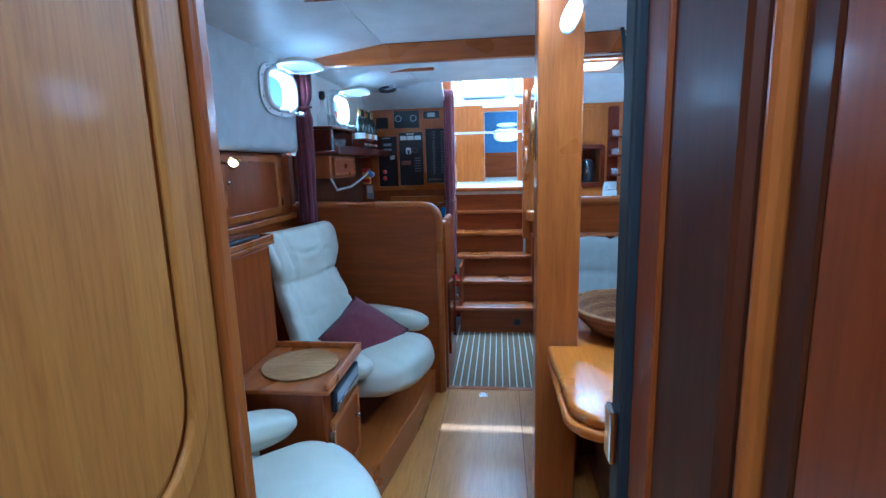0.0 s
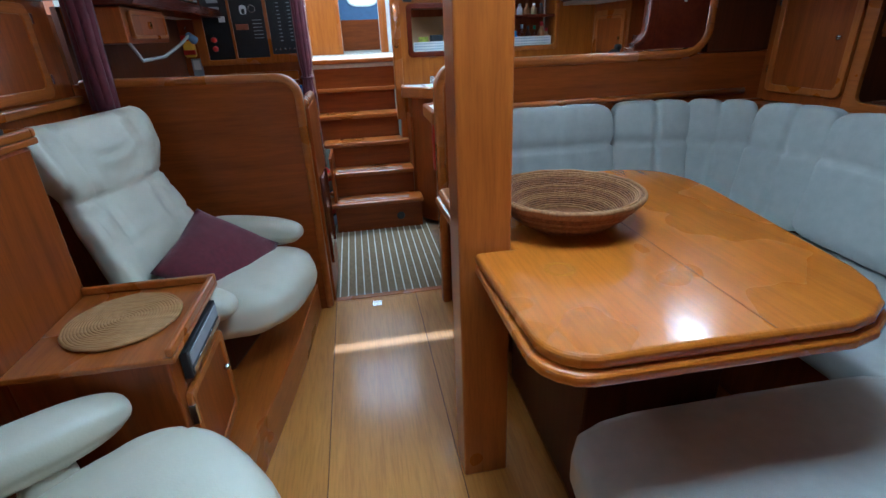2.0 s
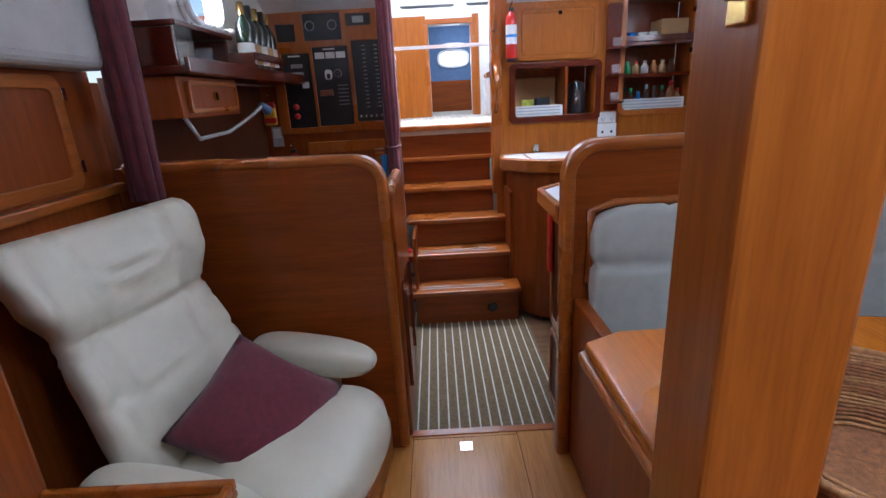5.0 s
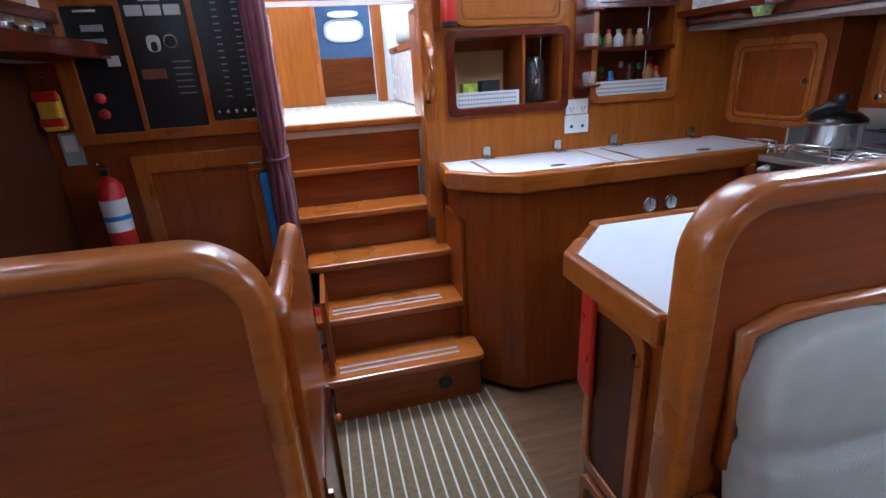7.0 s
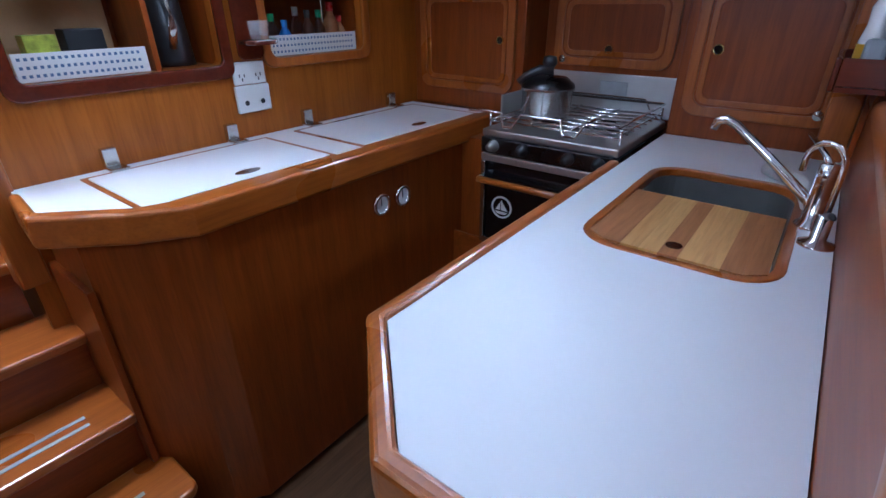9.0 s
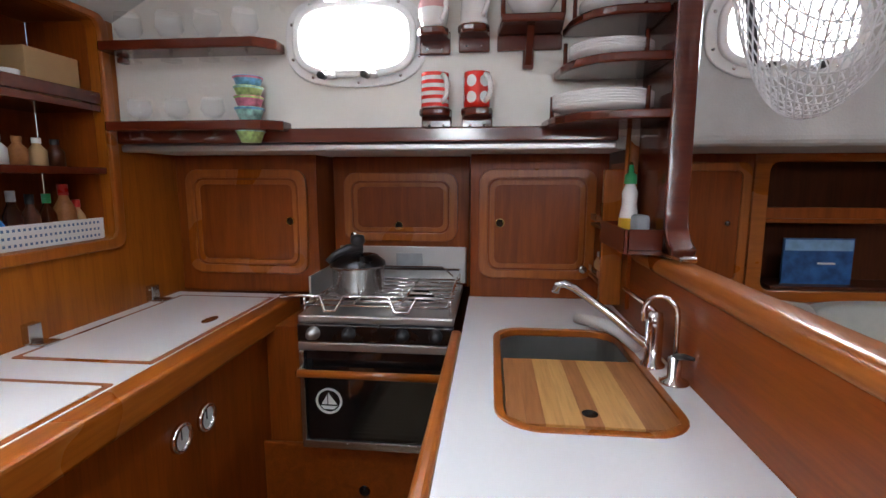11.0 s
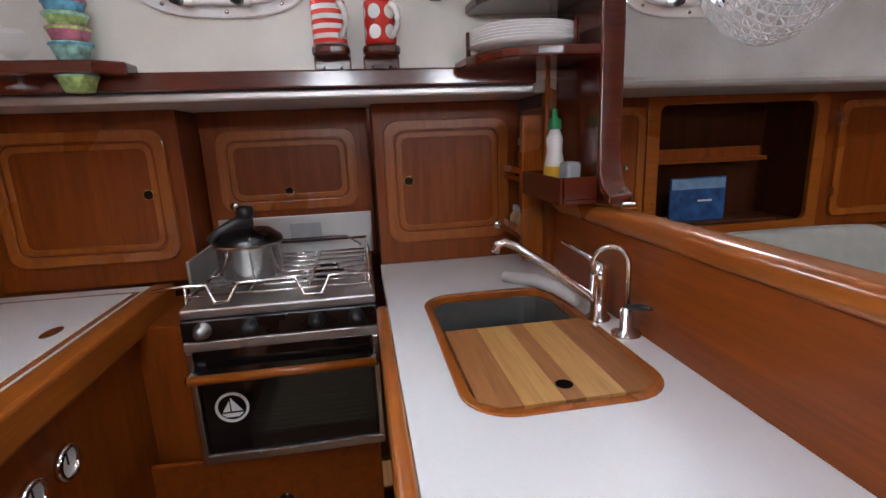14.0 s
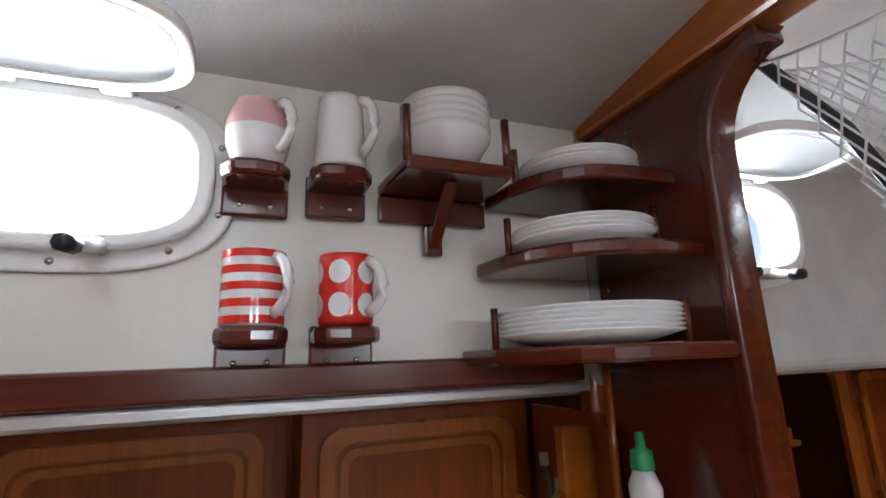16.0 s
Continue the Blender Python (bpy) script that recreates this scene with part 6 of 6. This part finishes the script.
for x in np.linspace(-0.60, -0.475, 5):
    lathe("fuse_knob", [(0.008, 0), (0.007, 0.01), (0, 0.01)], (x, 4.168, 1.225), STEEL, nv, 10, pose(0, 0, 0, 90))
for k in range(3):
    box("meter", -0.84 + k * 0.062, -0.785 + k * 0.062, 4.162, 4.168, 1.565, 1.60, PAPER, 0.002, nv)
box("caption", -0.79, -0.72, 4.1668, 4.1678, 1.612, 1.620, PAPER, 0, nv); box("caption", -1.0, -0.93, 4.1668, 4.1678, 1.582, 1.590, PAPER, 0, nv)
prism("dial", [oval(-0.772, 1.475, 0.022, 0.028, 18, 3), oval(-0.772, 1.465, 0.012, 0.016, 18, 3)], 4.161, 4.168, PAPER, "y", 0, nv)
prism("dial", [oval(-0.715, 1.48, 0.024, 0.024, 20, 2), oval(-0.715, 1.48, 0.019, 0.019, 20, 2)], 4.161, 4.168, STEEL, "y", 0, nv)
box("display", -0.835, -0.755, 4.162, 4.168, 1.355, 1.39, plain("amber_display", (0.25, 0.09, 0.05), 0.3), 0.002, nv)
for k in range(6):
    box("caption", -0.725, -0.665, 4.1668, 4.1678, 1.41 - k * 0.022, 1.414 - k * 0.022, GREYP, 0, nv)
for z in (1.52, 1.475):
    box("display", -0.99, -0.92, 4.163, 4.168, z, z + 0.022, GREYP, 0.002, nv)
box("switch_plate", -0.935, -0.895, 4.163, 4.168, 1.405, 1.44, PAPER, 0.002, nv)
for z in (1.245, 1.30):
    lathe("red_knob", [(0.018, 0), (0.016, 0.016), (0, 0.017)], (-0.99, 4.168, z), REDP, nv, 16, pose(0, 0, 0, 90))
for x in (-0.85, -0.72):
    prism("round_dial", [oval(x, 1.745, 0.028, 0.028, 20, 2), oval(x, 1.745, 0.022, 0.022, 20, 2)], 4.162, 4.168, GREYP, "y", 0, nv)
box("display", -0.60, -0.535, 4.163, 4.168, 1.75, 1.785, GREYP, 0.002, nv)
nd = thing("engine_room_door", "teak panelled door with chrome latch below the instruments", "door", (-0.7, 4.17, 0.5))
box("leaf", -0.945, -0.475, 4.160, 4.178, 0.02, 1.085, TEAK, 0.004, nd)
prism("frame", [[(-0.945, 0.02), (-0.475, 0.02), (-0.475, 1.085), (-0.945, 1.085)], [(-0.89, 0.10), (-0.54, 0.10), (-0.54, 1.02), (-0.89, 1.02)]], 4.148, 4.159, TRIM_Z, "y", 0.003, nd)
box("latch", -0.535, -0.475, 4.128, 4.147, 1.0, 1.03, CHROME, 0.004, nd); lathe("lock", [(0.011, 0), (0.011, 0.008), (0, 0.008)], (-0.505, 4.148, 0.97), BRASS, nd, 14, pose(0, 0, 0, 90))
yl = thing("yellow_first_aid_pouch", "yellow and red flare pack hanging on a hook", "pouch", (-1.15, 4.15, 1.2)); box("pouch", -1.185, -1.115, 4.13, 4.178, 1.20, 1.33, YELLOW, 0.012, yl); box("band", -1.187, -1.113, 4.128, 4.15, 1.215, 1.245, REDP, 0.003, yl); box("top_band", -1.187, -1.113, 4.128, 4.15, 1.30, 1.335, REDP, 0.003, yl); sweep("hook", [(-1.15, 4.17, 1.39), (-1.15, 4.15, 1.38), (-1.15, 4.15, 1.33)], 0.004, STEEL, yl)
cdn = thing("notice_card", "small printed instruction card on the bulkhead", "card", (-1.13, 4.17, 1.1)); box("card", -1.165, -1.10, 4.174, 4.179, 1.07, 1.19, GREYP, 0.001, cdn); box("print", -1.155, -1.11, 4.1725, 4.1738, 1.12, 1.18, PAPER, 0, cdn)
bd2 = thing("quarter_berth_bedding", "rumpled blue and white striped bedding on the berth", "bedding", (-0.75, 3.75, 0.55))
pillow("duvet", (0.40, 0.56, 0.24), pose(-0.985, 3.76, 0.665), STRIPEC, bd2, 3, 0.05, 30); box("berth", -1.19, -0.46, 3.42, 4.085, -0.03, 0.56, TEAK_X, 0.004, bd2)
# daylight through a narrow gap, put in as a plain bright blue strip
bsx = thing("blue_crate", "bright blue strip standing in for daylight through a gap by the curtain", "crate", (-0.45, 4.1, 0.2)); box("side", -0.492, -0.462, 4.10, 4.146, -0.03, 0.99, BLUEP, 0.004, bsx)
# goose-neck lamp and berth lamp
gl = thing("goose_neck_lamp", "grey goose-neck chart lamp under the shelf", "lamp", (-0.95, 3.2, 1.2)); sweep("neck", [(-0.99, 2.78, 1.295), (-0.97, 2.79, 1.25), (-0.96, 2.80, 1.220), (-0.93, 2.98, 1.230), (-0.90, 3.15, 1.280), (-0.885, 3.24, 1.315)], 0.007, GREYP, gl); sweep("head", [(-0.885, 3.24, 1.320), (-0.87, 3.28, 1.295)], [0.016, 0.022], BLUEC, gl)
# drinks shelf over the navigation ledge
dsf = thing("drinks_rack", "dark mahogany bottle rack on the ledge", "rack", (-1.02, 2.95, 1.33)); box("shelf", -1.098, -0.95, 2.76, 3.22, 1.575, 1.592, MAHOG, 0.004, dsf)
for y in (2.775, 3.19):
    box("support", -1.098, -0.97, y, y + 0.018, 1.456, 1.574, MAHOG, 0.003, dsf)
dc = thing("decanter", "clear glass decanter with a dark stopper", "decanter", (-1.03, 2.84, 1.593)); lathe("body", [(0, 0), (0.04, 0), (0.042, 0.05), (0.018, 0.10), (0.014, 0.16), (0.012, 0.16), (0.015, 0.10), (0.036, 0.05), (0.034, 0.004), (0, 0.004)], (-1.03, 2.84, 1.593), THIN, dc, 20); lathe("stopper", [(0.012, 0.155), (0.019, 0.165), (0.017, 0.20), (0, 0.205)], (-1.03, 2.84, 1.593), BLACK, dc, 14)
for i, (x, y) in enumerate(((-1.02, 2.95), (-0.99, 3.03), (-1.03, 3.10), (-1.0, 2.86), (-1.02, 3.17))):
    z = 1.456 if i in (1, 2, 3) else 1.593
    g = thing("drinking_glass", "small clear drinking glass on the rack", "glass", (x, y, z), "drinking glasses"); lathe("body", [(0, 0), (0.024, 0), (0.03, 0.075), (0.028, 0.075), (0.022, 0.006), (0, 0.006)], (x, y, z), THIN, g, 18)
wr = thing("wine_rack", "dark mahogany wine bottle holder at the bulkhead", "rack", (-1.0, 3.7, 1.33)); box("front", -0.965, -0.95, 3.48, 3.92, 1.52, 1.555, MAHOG, 0.004, wr)
for y in (3.48, 3.90):
    box("end", -1.098, -0.966, y, y + 0.015, 1.456, 1.555, MAHOG, 0.003, wr)
for i, y in enumerate((3.53, 3.62, 3.71, 3.80, 3.87)):
    w = thing("wine_bottle", "dark green wine bottle with cream label", "bottle", (-1.01, y, 1.457), "wine bottles")
    lathe("body", [(0, 0), (0.037, 0), (0.038, 0.01), (0.038, 0.19), (0.03, 0.225), (0.015, 0.25), (0.0145, 0.31), (0, 0.312)], (-1.01, y, 1.457), BOTTLE, w, 20)
    lathe("label", [(0.0386, 0.05), (0.0386, 0.14)], (-1.01, y, 1.457), (PAPER, CARD, PAPER, CARD, PAPER)[i], w, 20); lathe("capsule", [(0.0155, 0.26), (0.0155, 0.313), (0, 0.3135)], (-1.01, y, 1.457), (BRASS, BLACK, BRASS, BLACK, BRASS)[i], w, 14)

# ---- curtains ----


def curtain(name, label, x, y, z0, z1, w, lean, tie):
    c = thing(name, label, "curtain", (x, y, z0), "tied curtains")
    bm = bmesh.new(); rings = []; nz, na = 26, 40
    for i in range(nz + 1):
        t = i / nz; z = z0 + (z1 - z0) * t
        k = 1 - 0.35 * math.exp(-((t - tie) / 0.04) ** 2)
        rings.append([bm.verts.new((x + lean * t + k * (w * math.cos(a) + 0.012 * math.cos(a * 9 + t * 3)), y + k * (0.035 * math.sin(a) + 0.012 * math.sin(a * 9 + t * 3)), z)) for a in np.linspace(0, 2 * math.pi, na, endpoint=False)])
    for A, B in zip(rings, rings[1:]):
        for j in range(na):
            bm.faces.new((A[j], A[(j + 1) % na], B[(j + 1) % na], B[j]))
    bm.faces.new(rings[0]); bm.faces.new(rings[-1])
    finish("cloth", bm, CURTAIN, c, True)
    zt = z0 + (z1 - z0) * tie; r = w * 0.72 + 0.012
    sweep("tie", [(x + lean * tie + r * math.cos(a), y + (0.045) * math.sin(a), zt + 0.006 * math.sin(a)) for a in np.linspace(0, 2 * math.pi, 18, endpoint=False)], 0.008, CURTAIN, c, 6, True)


curtain("tied_curtain", "burgundy curtain tied along the bulkhead edge", -1.085, 2.64, 1.05, 1.93, 0.042, 0.02, 0.72)
curtain("tied_curtain", "burgundy curtain rolled and tied beside the stair", -0.418, 4.10, 0.30, 1.95, 0.036, 0.01, 0.45)

# ---- hanging fruit net ----
nt = thing("fruit_net", "white knotted string net hanging from the beam", "net", (0.85, 2.63, 1.9))


def net_pt(u, v):
    """u along from the board end to the far end, v round the bag."""
    a = math.pi * v; sg = math.sin(a)
    top = 1.86 + 0.09 * u - 0.10 * math.sin(math.pi * u)
    low = 1.56 + 0.10 * u - 0.165 * 4 * u * (1 - u)
    x = 1.165 + (0.61 - 1.165) * u - 0.12 * sg * (1 - u) + 0.025 * sg * u
    return Vector((x, 2.57 - 0.09 * math.cos(a) * math.sin(math.pi * (0.08 + 0.84 * u)), top - (top - low) * sg))


bm = bmesh.new(); NU, NV = 38, 46
for i in range(NU):
    for j in range(NV):
        if (i + j) % 2 == 0:
            p = net_pt(i / NU, j / NV)
            for dj in (-1, 1):
                if 0 <= j + dj <= NV:
                    sweep_into(bm, [p, net_pt((i + 1) / NU, (j + dj) / NV)], 0.0014, 4)
for v in (0.0, 1.0):
    sweep_into(bm, [net_pt(u, v) for u in np.linspace(0, 1, 30)], 0.0022, 6)
tagged(finish("mesh", bm, NET, nt), kind="stuff")
sweep("rope", [(1.19, 2.595, 1.90), (1.17, 2.575, 1.865), (1.10, 2.57, 1.74), (1.06, 2.57, 1.63), (1.04, 2.57, 1.555)], 0.008, RUBBER, nt)
sweep("rope", [(0.60, 2.57, 1.985), (0.608, 2.57, 1.94), (0.622, 2.57, 1.80), (0.632, 2.57, 1.66)], 0.010, RUBBER, nt)

# ---- saloon fittings ----
or_ = thing("carved_ornament", "white carved bone hook with an inlaid ring", "ornament", (1.40, 2.58, 1.4))
prism("hook", [[(1.310, 1.80), (1.285, 1.74), (1.275, 1.66), (1.295, 1.585), (1.335, 1.555), (1.335, 1.47), (1.350, 1.40), (1.375, 1.36), (1.380, 1.45), (1.395, 1.55), (1.410, 1.60), (1.400, 1.67), (1.365, 1.71), (1.335, 1.73), (1.328, 1.79)], oval(1.345, 1.64, 0.042, 0.045, 20, 2)], 2.578, 2.600, CERAM, "y", 0.005, or_)
prism("inlay", [oval(1.345, 1.64, 0.040, 0.043, 20, 2), oval(1.345, 1.64, 0.022, 0.026, 20, 2)], 2.585, 2.598, GREYP, "y", 0, or_)
tagged(prism("wall_ornament_board", [(1.25, 1.175), (1.505, 1.175), (1.505, 1.886), (1.25, 1.886)], 2.6005, 2.6025, MAHOG, "y"), "dark red mahogany board between the lockers and the opening", "board", kind=S)
fan = thing("cabin_fan", "small white cabin fan on the post", "fan", (0.24, 1.52, 1.8))
lathe("motor", [(0, -0.03), (0.026, -0.028), (0.028, 0.02), (0.012, 0.032), (0, 0.033)], (0.225, 1.465, 1.80), GEL, fan, 18, pose(0, 0, 0, 70))
box("bracket", 0.20, 0.245, 1.485, 1.514, 1.80, 1.86, GEL, 0.006, fan)
for k in range(3):
    a = radians(25 + 120 * k)
    pillow("blade", (0.052, 0.012, 0.105), Matrix.Translation((0.225, 1.438, 1.80)) @ pose(0, 0, 0, -14, 0, 0) @ Matrix.Rotation(a, 4, "Y") @ pose(0, 0, -0.065, 0, 0, 25), GEL, fan, 2.4, 0, 10)
bz = thing("brass_bolt", "brass slide bolt on the teak post", "bolt", (0.113, 1.56, 1.4)); box("plate", 0.108, 0.1145, 1.53, 1.56, 1.36, 1.54, BRASS, 0.002, bz); sweep("rod", [(0.104, 1.545, 1.38), (0.104, 1.545, 1.52)], 0.006, BRASS, bz)
lt = thing("floor_lift_ring", "small steel lift ring set in the sole", "lift ring", (-0.1, 2.65, 0))
box("plate", -0.125, -0.075, 2.64, 2.69, 0.0, 0.003, STEEL, 0.001, lt)
lt2 = copy_thing(lt, pose(-0.1, 1.27, 0))
rt = thing("red_towel", "narrow red towel hanging from the peninsula", "towel", (0.215, 2.93, 0.7)); prism("cloth", [(2.90, 0.62), (2.93, 0.615), (2.955, 0.63), (2.95, 0.90), (2.92, 0.905), (2.905, 0.90)], 0.272, 0.285, REDP, "x", 0.004, rt)
# ceiling fittings
for x, y, nm in ((1.28, 3.70, "a"), (-0.85, 3.93, "b")):
    if nm == "b":
        y = 3.80
    v = thing("ceiling_speaker", "black oval speaker set in the ceiling", "speaker", (x, y, 1.93), "ceiling speakers")
    tilt = pose(x, y, 1.927 if nm == "a" else 1.935, 0, 8 if nm == "a" else -8, 0)
    prism("grille", oval(0, 0, 0.065, 0.115, 28, 2), -0.006, 0.006, RUBBER, "z", 0.003, v, 2, tilt)
    prism("rim", [oval(0, 0, 0.068, 0.118, 28, 2), oval(0, 0, 0.060, 0.110, 28, 2)], -0.010, 0.004, BLACK, "z", 0.002, v, 2, tilt)
for x, y, tl in ((1.20, 3.22, 7),):
    v = thing("downlight", "brass rimmed ceiling downlight with bolts", "downlight", (x, y, 1.945), "downlights")
    m = pose(x, y, 1.944, 0, tl, 0)
    prism("rim", [oval(0, 0, 0.058, 0.058, 28, 2), oval(0, 0, 0.040, 0.040, 28, 2)], -0.008, 0.004, BRASS, "z", 0.002, v, 2, m)
    lathe("reflector", [(0.041, -0.004), (0.03, 0.006), (0, 0.010)], (0, 0, 0), STEEL, v, 24, m)
for x, y in ((0.50, 3.30), (0.95, 3.02)):
    v = thing("deck_prism", "bright rectangular deck light in the ceiling", "deck light", (x, y, 1.98), "deck lights")
    prism("rim", [rrect(x - 0.075, x + 0.075, y - 0.032, y + 0.032, 0.02), rrect(x - 0.062, x + 0.062, y - 0.02, y + 0.02, 0.014)], 1.970, 1.9845, CERAM, "z", 0.002, v)
    prism("lens", rrect(x - 0.0615, x + 0.0615, y - 0.0195, y + 0.0195, 0.014), 1.974, 1.984, DAY, "z", 0.0, v)
fan2 = thing("ceiling_hook_fan", "small white ceiling fan over the navigation corner", "fan", (-0.78, 3.62, 1.9))
sweep("stem", [(-0.78, 3.70, 1.975), (-0.78, 3.70, 1.93)], 0.012, GEL, fan2)
for k in range(3):
    pillow("blade", (0.10, 0.045, 0.008), pose(-0.78, 3.70, 1.93, 15, 0, 30 + 120 * k) @ pose(0.065, 0, 0), GREYP, fan2, 2.4, 0, 8)
# aft cabin porthole
ap = thing("aft_portlight", "bright oval portlight in the aft cabin wall", "portlight", (0.1, 7.5, 1.75))
prism("frame", [oval(0.12, 1.76, 0.20, 0.11, 28, 2.8), oval(0.12, 1.76, 0.165, 0.08, 28, 2.8)], 7.525, 7.548, GEL, "y", 0.004, ap); prism("pane", oval(0.12, 1.76, 0.166, 0.081, 28, 2.8), 7.535, 7.547, DAY, "y", 0, ap)
prism("lid", oval(0.12, 1.90, 0.15, 0.03, 24, 2.6), 7.42, 7.44, GEL, "y", 0.003, ap)
